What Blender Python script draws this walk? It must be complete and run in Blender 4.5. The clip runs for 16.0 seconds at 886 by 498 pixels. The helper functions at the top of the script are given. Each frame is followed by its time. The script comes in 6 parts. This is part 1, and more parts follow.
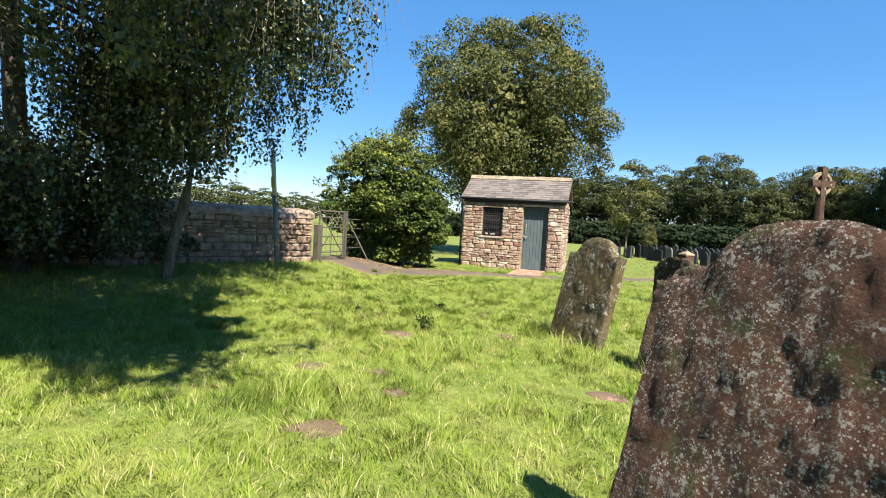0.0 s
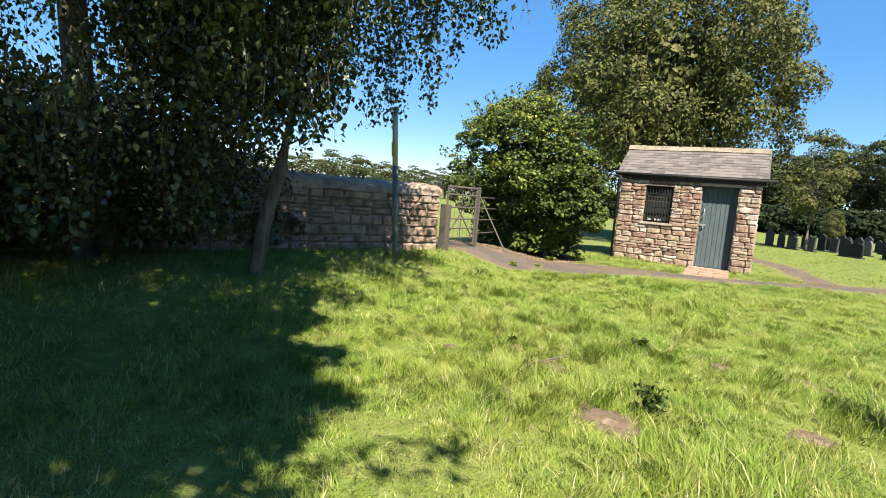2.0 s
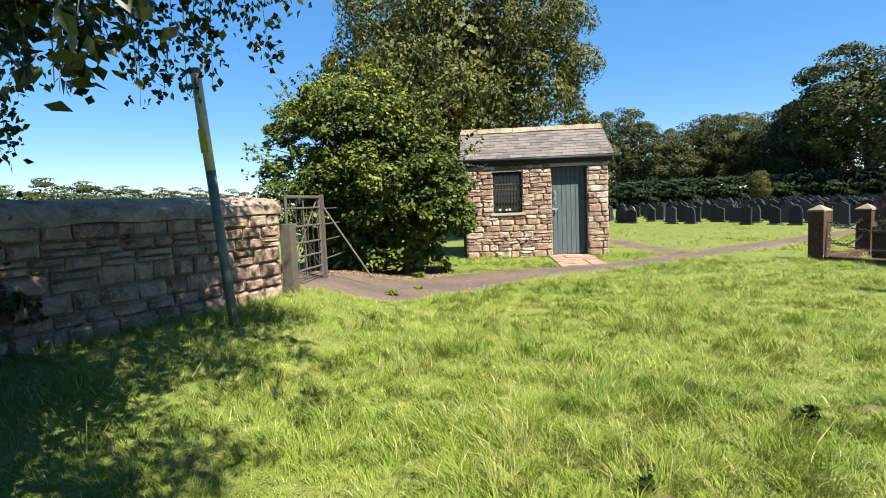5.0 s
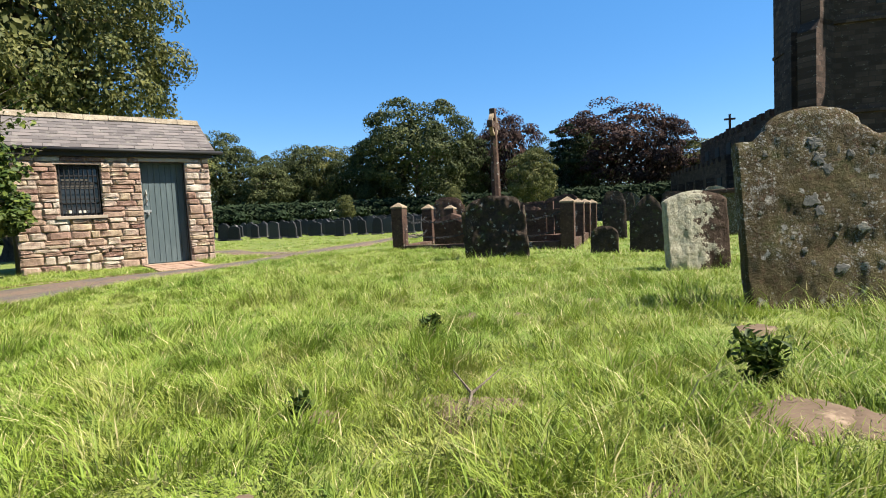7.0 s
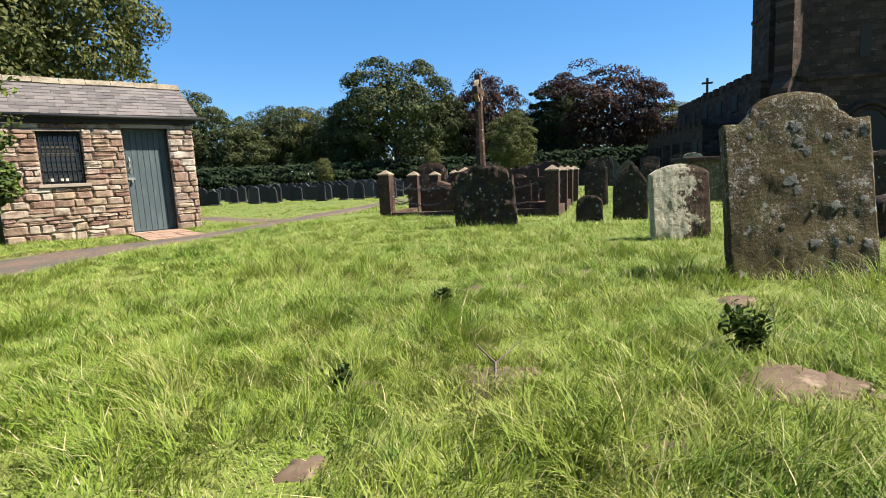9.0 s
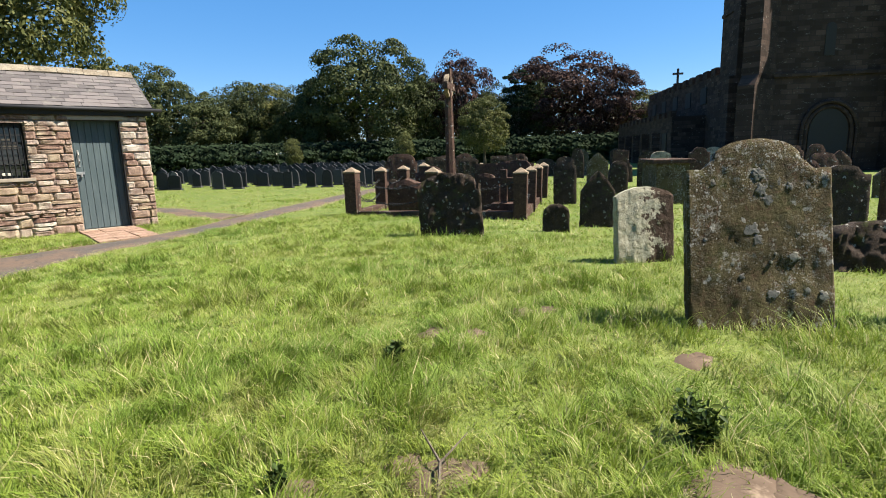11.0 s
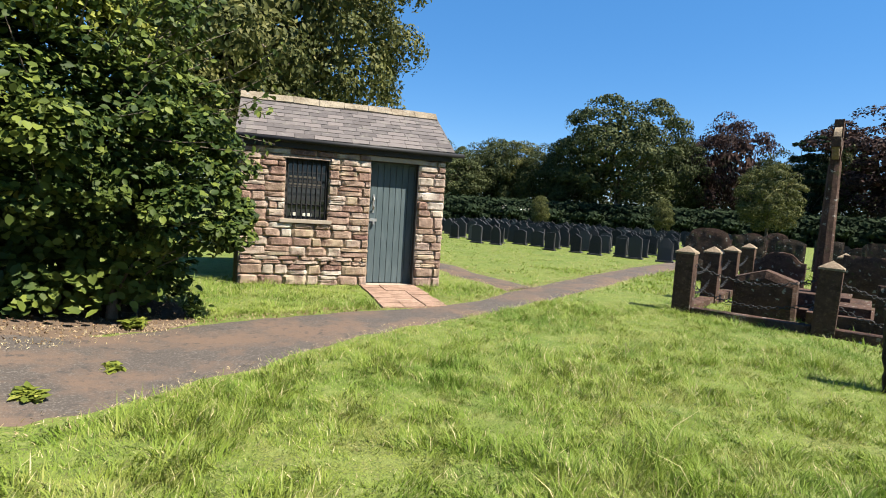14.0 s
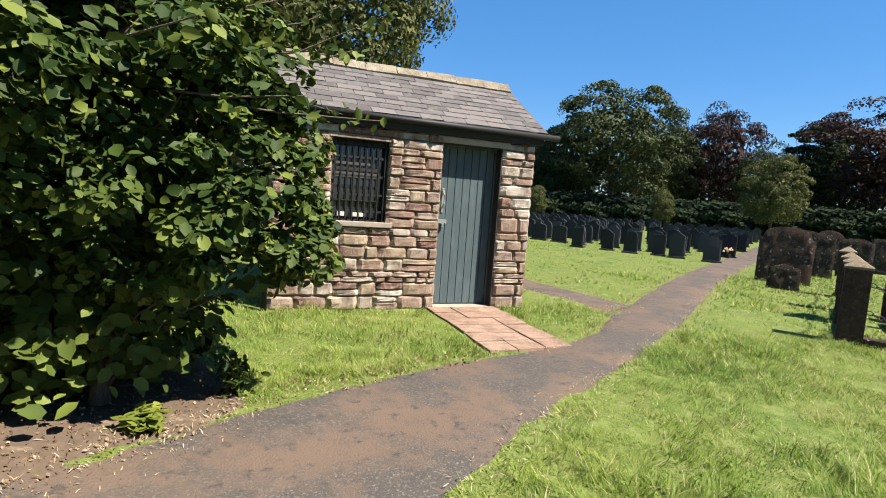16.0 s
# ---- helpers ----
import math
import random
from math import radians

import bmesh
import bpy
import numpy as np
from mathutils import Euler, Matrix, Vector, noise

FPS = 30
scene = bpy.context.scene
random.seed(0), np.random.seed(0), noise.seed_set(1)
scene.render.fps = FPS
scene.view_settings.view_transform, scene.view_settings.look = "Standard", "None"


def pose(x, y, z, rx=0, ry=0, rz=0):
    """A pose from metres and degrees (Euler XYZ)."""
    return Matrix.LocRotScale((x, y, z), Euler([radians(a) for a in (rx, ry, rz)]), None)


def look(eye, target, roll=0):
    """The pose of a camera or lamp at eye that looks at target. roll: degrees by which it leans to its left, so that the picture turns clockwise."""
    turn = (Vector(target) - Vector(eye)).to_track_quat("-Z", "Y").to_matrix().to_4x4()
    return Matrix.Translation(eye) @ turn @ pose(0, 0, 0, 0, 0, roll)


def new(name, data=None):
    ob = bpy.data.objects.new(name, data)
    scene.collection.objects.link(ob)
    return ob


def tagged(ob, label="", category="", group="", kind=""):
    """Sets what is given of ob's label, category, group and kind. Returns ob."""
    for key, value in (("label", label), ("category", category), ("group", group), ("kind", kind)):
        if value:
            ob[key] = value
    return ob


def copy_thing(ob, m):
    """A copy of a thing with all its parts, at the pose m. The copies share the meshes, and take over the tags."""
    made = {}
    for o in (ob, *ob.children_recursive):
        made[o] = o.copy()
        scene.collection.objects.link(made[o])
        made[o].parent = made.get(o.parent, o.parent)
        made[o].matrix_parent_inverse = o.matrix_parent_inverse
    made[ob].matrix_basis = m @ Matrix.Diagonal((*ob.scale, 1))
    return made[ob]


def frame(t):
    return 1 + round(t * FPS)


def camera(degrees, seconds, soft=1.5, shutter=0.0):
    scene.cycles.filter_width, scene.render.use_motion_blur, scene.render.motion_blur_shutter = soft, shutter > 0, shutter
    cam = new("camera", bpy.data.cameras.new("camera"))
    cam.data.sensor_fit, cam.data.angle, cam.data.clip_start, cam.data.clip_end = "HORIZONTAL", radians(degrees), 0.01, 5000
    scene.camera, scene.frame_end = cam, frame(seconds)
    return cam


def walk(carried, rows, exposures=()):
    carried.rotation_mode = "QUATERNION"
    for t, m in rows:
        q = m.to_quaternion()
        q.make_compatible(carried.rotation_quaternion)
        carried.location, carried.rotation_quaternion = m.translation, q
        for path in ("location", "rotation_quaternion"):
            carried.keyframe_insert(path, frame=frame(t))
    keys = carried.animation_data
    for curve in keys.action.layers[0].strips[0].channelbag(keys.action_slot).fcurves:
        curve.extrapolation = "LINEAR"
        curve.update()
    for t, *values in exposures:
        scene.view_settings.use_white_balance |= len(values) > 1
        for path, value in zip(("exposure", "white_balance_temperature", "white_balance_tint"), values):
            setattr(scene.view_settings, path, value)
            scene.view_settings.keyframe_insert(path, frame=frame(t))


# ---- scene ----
cam = camera(79.8, 16.0, soft=1.0)
PATH = [
    (0, (0.613, -0.744, 1.368), (0.019, 1.163, 1.273), 3.3),
    (0.5, (0.17, 0.052, 1.397), (-0.586, 1.897, 1.239), 3.6),
    (1, (-0.224, 0.587, 1.439), (-1.062, 2.398, 1.296), 3.7),
    (1.5, (-0.616, 1.108, 1.458), (-1.518, 2.886, 1.293), 3.9),
    (2, (-1.107, 1.679, 1.413), (-2.08, 3.413, 1.197), 4.7),
    (2.5, (-1.562, 2.07, 1.413), (-2.51, 3.818, 1.202), 4.1),
    (3, (-2.047, 2.632, 1.404), (-2.954, 4.406, 1.226), 3.0),
    (3.2, (-2.244, 2.821, 1.373), (-3.116, 4.615, 1.217), 2.4),
    (5.3, (-3.852, 4.241, 1.351), (-3.677, 6.225, 1.165), -3.1),
    (5.5, (-3.944, 4.331, 1.324), (-3.447, 6.261, 1.151), -2.3),
    (6, (-3.911, 4.439, 1.154), (-2.924, 6.171, 1.002), -2.9),
    (6.5, (-3.691, 4.47, 0.995), (-2.545, 6.103, 0.854), -3.1),
    (7, (-3.68, 4.555, 0.723), (-2.498, 6.163, 0.591), -3.0),
    (7.5, (-3.955, 4.562, 0.684), (-2.723, 6.129, 0.526), -3.0),
    (8, (-4.081, 4.57, 0.679), (-2.827, 6.116, 0.485), -2.9),
    (10.3, (-3.768, 4.443, 1.153), (-2.55, 5.983, 0.77), -3.5),
    (10.5, (-3.764, 4.48, 1.169), (-2.526, 6.002, 0.777), -3.3),
    (11, (-3.718, 4.608, 1.278), (-2.413, 6.081, 0.921), -1.7),
    (11.5, (-3.63, 4.849, 1.346), (-2.465, 6.452, 1.077), 0.6),
    (12, (-3.669, 5.423, 1.379), (-2.76, 7.191, 1.156), 1.7),
    (12.5, (-3.72, 6.09, 1.412), (-3.056, 7.97, 1.264), 1.2),
    (13, (-3.74, 6.725, 1.407), (-3.173, 8.641, 1.309), 1.8),
    (13.5, (-3.742, 7.28, 1.407), (-3.125, 9.179, 1.285), 2.6),
    (14, (-3.695, 7.911, 1.384), (-3.077, 9.807, 1.228), 3.6),
    (14.5, (-3.836, 8.479, 1.383), (-3.219, 10.373, 1.209), 4.5),
    (15, (-3.998, 9.162, 1.49), (-3.418, 11.063, 1.267), 4.7),
    (15.5, (-4.451, 9.869, 1.497), (-3.783, 11.74, 1.265), 4.8),
    (16, (-4.474, 10.502, 1.415), (-3.76, 12.36, 1.219), 4.1),
]
walk(cam, [(t, look(eye, target, roll)) for t, eye, target, roll in PATH], [(0, 1.66, 7150, 10), (3, 1.66, 7150, 10), (6, 1.60, 7000, 10), (10, 1.48, 6900, 10), (12.5, 1.44, 6850, 10), (16, 1.40, 6800, 10)])

# ---- world, sun, exposure ----
SUN = Vector((0.72, -0.70, 1.40)).normalized()
world = bpy.data.worlds.new("sky")
scene.world = world
world.use_nodes = True
wn = world.node_tree.nodes
sky = wn.new("ShaderNodeTexSky")
sky.sky_type = "NISHITA"
sky.sun_disc = False
sky.sun_elevation = math.asin(SUN.z)
sky.sun_rotation = math.atan2(SUN.x, SUN.y)
sky.air_density, sky.dust_density, sky.ozone_density = 1.0, 0.0, 3.0
sky.altitude = 800
wn["Background"].inputs["Strength"].default_value = 0.054
rich = wn.new("ShaderNodeHueSaturation")
rich.inputs["Saturation"].default_value = 1.3
world.node_tree.links.new(sky.outputs[0], rich.inputs["Color"])
clear = wn.new("ShaderNodeMix")
clear.data_type = "RGBA"
clear.inputs[0].default_value = 0.3
clear.inputs[7].default_value = (1.1, 3.9, 9.6, 1)
world.node_tree.links.new(rich.outputs[0], clear.inputs[6])
world.node_tree.links.new(clear.outputs[2], wn["Background"].inputs["Color"])
sun = new("sun", bpy.data.lights.new("sun", "SUN"))
sun.data.energy, sun.data.angle, sun.data.color = 5.0, radians(0.55), (1.0, 0.95, 0.86)
sun.matrix_world = look((0, 0, 30), Vector((0, 0, 30)) - SUN)

U = Vector((0.77, 0.64, 0)).normalized()      # church axis, away from the walker
V = Vector((U.y, -U.x, 0))                    # along the rows of graves
YARD = math.degrees(math.atan2(V.y, V.x))     # turn that lays local x along V


# ---- materials ----
class Mat:
    """A node material built up step by step."""

    def __init__(self, name, rough=0.8, metal=0.0, spec=0.3):
        self.m = bpy.data.materials.new(name)
        self.m.use_nodes = True
        self.t = self.m.node_tree
        self.b = self.t.nodes["Principled BSDF"]
        self.b.inputs["Roughness"].default_value = rough
        self.b.inputs["Metallic"].default_value = metal
        self.b.inputs["Specular IOR Level"].default_value = spec
        self.co = self.t.nodes.new("ShaderNodeTexCoord").outputs["Object"]

    def world(self):
        self.co = self.t.nodes.new("ShaderNodeNewGeometry").outputs["Position"]
        return self

    def node(self, kind, **sets):
        n = self.t.nodes.new(kind)
        for k, v in sets.items():
            n.inputs[k.replace("_", " ")].default_value = v
        return n

    def link(self, a, b):
        self.t.links.new(a, b)

    def noise(self, scale, detail=4, rough=0.6, stretch=None):
        n = self.node("ShaderNodeTexNoise", Scale=scale, Detail=detail, Roughness=rough)
        co = self.co
        if stretch:
            mp = self.node("ShaderNodeMapping")
            mp.inputs["Scale"].default_value = stretch
            self.link(co, mp.inputs["Vector"])
            co = mp.outputs[0]
        self.link(co, n.inputs["Vector"])
        return n.outputs["Fac"]

    def voronoi(self, scale, feature="F1"):
        n = self.node("ShaderNodeTexVoronoi", Scale=scale)
        n.feature = feature
        self.link(self.co, n.inputs["Vector"])
        return n.outputs["Distance"]

    def random(self):
        return self.t.nodes.new("ShaderNodeObjectInfo").outputs["Random"]

    def island(self):
        return self.t.nodes.new("ShaderNodeNewGeometry").outputs["Random Per Island"]

    def ramp(self, fac, *stops):
        r = self.t.nodes.new("ShaderNodeValToRGB")
        e = r.color_ramp.elements
        while len(e) < len(stops):
            e.new(0.5)
        for el, (p, c) in zip(e, stops):
            el.position = p
            el.color = (*c, 1) if len(c) == 3 else c
        self.link(fac, r.inputs[0])
        return r.outputs[0]

    def mask(self, fac, lo, hi):
        if lo > hi:
            return self.ramp(fac, (hi, (1, 1, 1)), (lo, (0, 0, 0)))
        return self.ramp(fac, (lo, (0, 0, 0)), (hi, (1, 1, 1)))

    def mix(self, fac, a, b, mode="MIX"):
        n = self.t.nodes.new("ShaderNodeMix")
        n.data_type, n.blend_type = "RGBA", mode
        if isinstance(fac, (int, float)):
            n.inputs[0].default_value = fac
        else:
            self.link(fac, n.inputs[0])
        for sock, v in ((n.inputs[6], a), (n.inputs[7], b)):
            if isinstance(v, tuple):
                sock.default_value = (*v, 1)
            else:
                self.link(v, sock)
        return n.outputs[2]

    def color(self, c):
        if isinstance(c, tuple):
            self.b.inputs["Base Color"].default_value = (*c, 1)
        else:
            self.link(c, self.b.inputs["Base Color"])
        return self

    def bump(self, fac, dist=0.01, strength=0.6):
        n = self.node("ShaderNodeBump", Strength=strength, Distance=dist)
        self.link(fac, n.inputs["Height"])
        old = self.b.inputs["Normal"]
        if old.is_linked:
            self.link(old.links[0].from_socket, n.inputs["Normal"])
        self.link(n.outputs[0], old)
        return self

    def leafy(self, colour, share=0.35):
        """Lets light through, as leaves and grass do."""
        tr = self.t.nodes.new("ShaderNodeBsdfTranslucent")
        self.link(colour, tr.inputs["Color"])
        mx = self.t.nodes.new("ShaderNodeMixShader")
        mx.inputs[0].default_value = share
        out = self.t.nodes["Material Output"]
        self.link(self.b.outputs[0], mx.inputs[1])
        self.link(tr.outputs[0], mx.inputs[2])
        self.link(mx.outputs[0], out.inputs["Surface"])
        return self


def grass_material(name, blades):
    m = Mat(name, 0.62 if blades else 0.95, spec=0.25).world()
    big = m.noise(0.6, 4)
    mid = m.noise(2.4, 5, 0.65)
    a = m.ramp(big, (0.32, (0.128, 0.205, 0.026)), (0.5, (0.198, 0.256, 0.036)), (0.68, (0.245, 0.272, 0.054)))
    a = m.mix(m.mask(mid, 0.50, 0.68), a, (0.285, 0.282, 0.085))
    a = m.mix(m.mask(m.noise(1.7, 5, 0.65), 0.55, 0.68), a, (0.120, 0.185, 0.030))
    if blades:
        a = m.mix(m.ramp(m.island(), (0.0, (0, 0, 0)), (1.0, (0.8, 0.8, 0.8))), a, (0.130, 0.220, 0.027))
        a = m.mix(m.mask(m.island(), 0.87, 0.95), a, (0.48, 0.42, 0.23))
        a = m.mix(m.mask(m.noise(9, 3), 0.56, 0.70), a, (0.105, 0.170, 0.028))
        m.color(a).leafy(a, 0.28)
    else:
        # darker base and fine dark mottling: shade between blades put into the colour
        a = m.mix(0.5, a, (0.060, 0.082, 0.020))
        a = m.mix(m.mask(m.noise(70, 3, 0.7), 0.46, 0.62), a, (0.055, 0.078, 0.020))
        a = m.mix(m.mask(m.noise(26, 4, 0.7), 0.54, 0.68), a, (0.10, 0.10, 0.040))
        a = m.mix(m.mask(m.noise(7.5, 4, 0.65), 0.50, 0.64), a, (0.15, 0.18, 0.05))
        m.color(a).bump(m.noise(45, 3), 0.03)
    return m.m


def leaf_material(name, dark, mid, light, share=0.35, rough=0.5, spec=0.3):
    m = Mat(name, rough, spec=spec)
    c = m.ramp(m.island(), (0.0, dark), (0.65, mid), (1.0, light))
    c = m.mix(m.mask(m.noise(0.9, 3), 0.5, 0.8), c, light)
    m.color(c).leafy(c, share)
    return m.m


def bark_material(name, a, b):
    m = Mat(name, 0.9)
    c = m.ramp(m.noise(6, 6, 0.7, (3, 3, 0.7)), (0.3, a), (0.7, b))
    m.color(c).bump(m.noise(14, 5, 0.7, (3, 3, 0.6)), 0.02, 0.8)
    return m.m


def sandstone(name, tones, lichen=0.0, moss=0.0, pieces=True, scale=1.0):
    """Weathered sandstone; tones run over the pieces, lichen and moss sit in patches."""
    m = Mat(name, 0.93, spec=0.15)
    r = m.random() if pieces else m.noise(1.1, 3)
    n = len(tones)
    c = m.ramp(r, *[((i + 0.5) / n if not pieces else i / max(1, n - 1), t) for i, t in enumerate(tones)])
    if pieces:
        m.world()
    c = m.mix(m.mask(m.noise(5 * scale, 5), 0.42, 0.72), c, tuple(v * 0.62 for v in tones[0]))
    c = m.mix(m.mask(m.noise(26 * scale, 4, 0.7), 0.52, 0.78), c, tuple(min(1, v * 1.35) for v in tones[-1]))
    if moss:
        c = m.mix(m.mask(m.noise(3.1 * scale, 5, 0.7), 0.62 - moss * 0.2, 0.72 - moss * 0.15), c, (0.055, 0.058, 0.022))
    if lichen:
        where = m.mask(m.noise(1.9 * scale, 4), 0.60 - lichen * 0.2, 0.72 - lichen * 0.2)
        crust = m.mask(m.noise(27 * scale, 7, 0.85), 0.53, 0.58)
        c = m.mix(m.mix(1.0, crust, where, "MULTIPLY"), c, (0.25, 0.24, 0.22))
        vor = m.node("ShaderNodeTexVoronoi", Scale=9.0 * scale, Randomness=1.0)
        bent = m.node("ShaderNodeVectorMath")
        m.link(m.co, bent.inputs[0])
        wob = m.node("ShaderNodeTexNoise", Scale=22 * scale, Detail=5)
        m.link(m.co, wob.inputs["Vector"])
        sc = m.node("ShaderNodeVectorMath")
        sc.operation = "SCALE"
        sc.inputs[3].default_value = 0.12
        m.link(wob.outputs["Color"], sc.inputs[0])
        m.link(sc.outputs[0], bent.inputs[1])
        m.link(bent.outputs[0], vor.inputs["Vector"])
        spots = m.mask(vor.outputs["Distance"], 0.25, 0.17)
        pick = m.mask(vor.outputs["Color"], 0.62 - lichen * 0.25, 0.66 - lichen * 0.25)
        c = m.mix(m.mix(1.0, spots, pick, "MULTIPLY"), c, (0.25, 0.24, 0.215))
        fine = m.mask(m.voronoi(34 * scale), 0.24, 0.14)
        c = m.mix(m.mix(1.0, fine, where, "MULTIPLY"), c, (0.34, 0.33, 0.30))
    m.color(c)
    m.bump(m.noise(9 * scale, 6, 0.7), 0.03, 0.7).bump(m.noise(46 * scale, 5, 0.75), 0.012, 0.9)
    return m.m


def plain(name, c, rough=0.7, metal=0.0, grain=30, wear=None, spec=0.35):
    m = Mat(name, rough, metal, spec)
    a = m.mix(m.mask(m.noise(grain, 4), 0.35, 0.75), c, tuple(v * 0.72 for v in c))
    if wear:
        a = m.mix(m.mask(m.noise(4, 5, 0.7), 0.58, 0.66), a, wear)
    m.color(a).bump(m.noise(grain * 2, 3), 0.003, 0.5)
    return m.m


M_GRASS = grass_material("grass_blades", True)
M_TURF = grass_material("turf", False)
M_SOIL = plain("dry_soil", (0.125, 0.09, 0.066), 0.95, grain=14, wear=(0.22, 0.165, 0.12), spec=0.1)
tm = Mat("worn_tarmac", 0.92, spec=0.2).world()
tc = tm.mix(tm.mask(tm.noise(55, 3, 0.7), 0.52, 0.68), (0.070, 0.060, 0.053), (0.155, 0.138, 0.12))
tc = tm.mix(tm.mask(tm.noise(1.3, 6, 0.7), 0.43, 0.58), tc, (0.125, 0.088, 0.066))
tc = tm.mix(tm.mask(tm.noise(9, 5, 0.7), 0.56, 0.66), tc, (0.06, 0.052, 0.047))
tm.color(tc).bump(tm.noise(80, 3), 0.008, 0.8).bump(tm.noise(5, 4), 0.02, 0.5)
M_TARMAC = tm.m
M_HUT = sandstone("hut_sandstone", [(0.18, 0.10, 0.082), (0.36, 0.27, 0.205), (0.27, 0.17, 0.13), (0.43, 0.37, 0.30), (0.23, 0.15, 0.12), (0.36, 0.285, 0.195), (0.50, 0.45, 0.385), (0.32, 0.225, 0.178)])
M_MORTAR = plain("lime_mortar", (0.27, 0.215, 0.165), 0.95, grain=40, spec=0.1)
M_RUBBLE = sandstone("wall_rubble", [(0.22, 0.14, 0.11), (0.32, 0.22, 0.17), (0.38, 0.29, 0.22)], lichen=0.3, moss=0.2)
M_CHURCH = sandstone("church_sandstone", [(0.13, 0.085, 0.07), (0.20, 0.14, 0.115), (0.24, 0.18, 0.15), (0.17, 0.12, 0.10)], lichen=0.25)
cm = Mat("church_masonry", 0.95, spec=0.1)
sep = cm.node("ShaderNodeSeparateXYZ")
cm.link(cm.co, sep.inputs[0])
add = cm.node("ShaderNodeMath")
cm.link(sep.outputs[0], add.inputs[0])
cm.link(sep.outputs[1], add.inputs[1])
comb = cm.node("ShaderNodeCombineXYZ")
cm.link(add.outputs[0], comb.inputs[0])
cm.link(sep.outputs[2], comb.inputs[1])
brick = cm.node("ShaderNodeTexBrick", Scale=1.0, Mortar_Size=0.016, Brick_Width=0.52, Row_Height=0.235, Bias=-0.1)
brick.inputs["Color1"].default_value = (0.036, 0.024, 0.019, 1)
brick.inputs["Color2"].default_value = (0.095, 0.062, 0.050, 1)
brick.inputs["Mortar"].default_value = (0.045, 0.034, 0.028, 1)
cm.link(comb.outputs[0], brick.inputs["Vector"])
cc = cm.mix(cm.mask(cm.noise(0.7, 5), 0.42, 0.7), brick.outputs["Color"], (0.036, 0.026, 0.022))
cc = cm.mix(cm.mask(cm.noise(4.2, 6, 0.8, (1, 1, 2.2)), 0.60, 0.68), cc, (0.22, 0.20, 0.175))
cm.color(cc).bump(brick.outputs["Fac"], 0.03, -0.6).bump(cm.noise(5, 5), 0.05, 0.6)
M_CHURCH_CORE = cm.m
M_RED = sandstone("red_sandstone", [(0.048, 0.030, 0.024), (0.078, 0.046, 0.035), (0.11, 0.068, 0.05)], lichen=0.15, moss=0.25, pieces=False)
M_CAPS = sandstone("capped_sandstone", [(0.21, 0.16, 0.11), (0.28, 0.22, 0.155)], pieces=False)
M_PALE = sandstone("pale_sandstone", [(0.17, 0.12, 0.085), (0.44, 0.385, 0.27), (0.47, 0.42, 0.30)], lichen=0.6, moss=0.3, pieces=False)
fm = Mat("flaked_pale_stone", 0.93, spec=0.12)
fx = fm.node("ShaderNodeSeparateXYZ")
fm.link(fm.co, fx.inputs[0])
fs = fm.node("ShaderNodeMath")
fs.operation = "MULTIPLY_ADD"
fm.link(fx.outputs[0], fs.inputs[0])
fs.inputs[1].default_value = 0.62
fm.link(fm.noise(6.5, 6, 0.75), fs.inputs[2])
fc = fm.mix(fm.mask(fm.noise(16, 5, 0.7), 0.4, 0.7), (0.40, 0.375, 0.29), (0.24, 0.22, 0.155))
fc = fm.mix(fm.mask(fs.outputs[0], 0.53, 0.57), fc, (0.060, 0.040, 0.030))
fc = fm.mix(fm.mask(fm.noise(40, 4, 0.7), 0.64, 0.7), fc, (0.05, 0.045, 0.035))
fm.color(fc).bump(fs.outputs[0], -0.04, 0.5).bump(fm.noise(30, 5), 0.01, 0.8)
M_FLAKED = fm.m
M_LICHEN = plain("grey_lichen", (0.19, 0.18, 0.165), 0.95, grain=45, wear=(0.085, 0.078, 0.068), spec=0.05)
M_LICHEN_PALE = plain("pale_lichen", (0.24, 0.23, 0.20), 0.95, grain=60, wear=(0.24, 0.24, 0.19), spec=0.05)
M_OLIVE = sandstone("lichened_sandstone", [(0.070, 0.052, 0.028), (0.10, 0.082, 0.040), (0.075, 0.038, 0.027)], lichen=0.75, moss=0.35, pieces=False)
M_BROWN = sandstone("brown_lichened_sandstone", [(0.050, 0.036, 0.030), (0.100, 0.048, 0.034), (0.066, 0.045, 0.037)], lichen=1.0, moss=0.3, pieces=False, scale=1.7)
M_BLACKSTONE = sandstone("mossy_black_stone", [(0.028, 0.021, 0.017), (0.05, 0.036, 0.028), (0.07, 0.046, 0.034)], lichen=0.12, moss=0.4, pieces=False, scale=1.3)
gm = Mat("polished_granite", 0.6, spec=0.12)
gr = gm.ramp(gm.random(), (0.0, (0.02, 0.02, 0.022)), (0.6, (0.045, 0.046, 0.05)), (0.92, (0.06, 0.06, 0.065)), (1.0, (0.15, 0.14, 0.13)))
gm.color(gm.mix(gm.mask(gm.noise(160, 2), 0.6, 0.7), gr, (0.06, 0.06, 0.065)))
M_GRANITE = gm.m
sm = Mat("roof_slate", 0.75, spec=0.3)
sc = sm.ramp(sm.random(), (0.0, (0.075, 0.065, 0.063)), (0.5, (0.105, 0.093, 0.09)), (1.0, (0.145, 0.125, 0.118)))
sm.world()
sc = sm.mix(sm.mask(sm.noise(7, 5, 0.7), 0.55, 0.7), sc, (0.155, 0.145, 0.125))
sm.color(sc).bump(sm.noise(25, 5, 0.7), 0.006, 0.7)
M_SLATE = sm.m
M_RIDGE = sandstone("ridge_stone", [(0.20, 0.16, 0.115), (0.27, 0.235, 0.175), (0.23, 0.19, 0.14)], lichen=0.3)
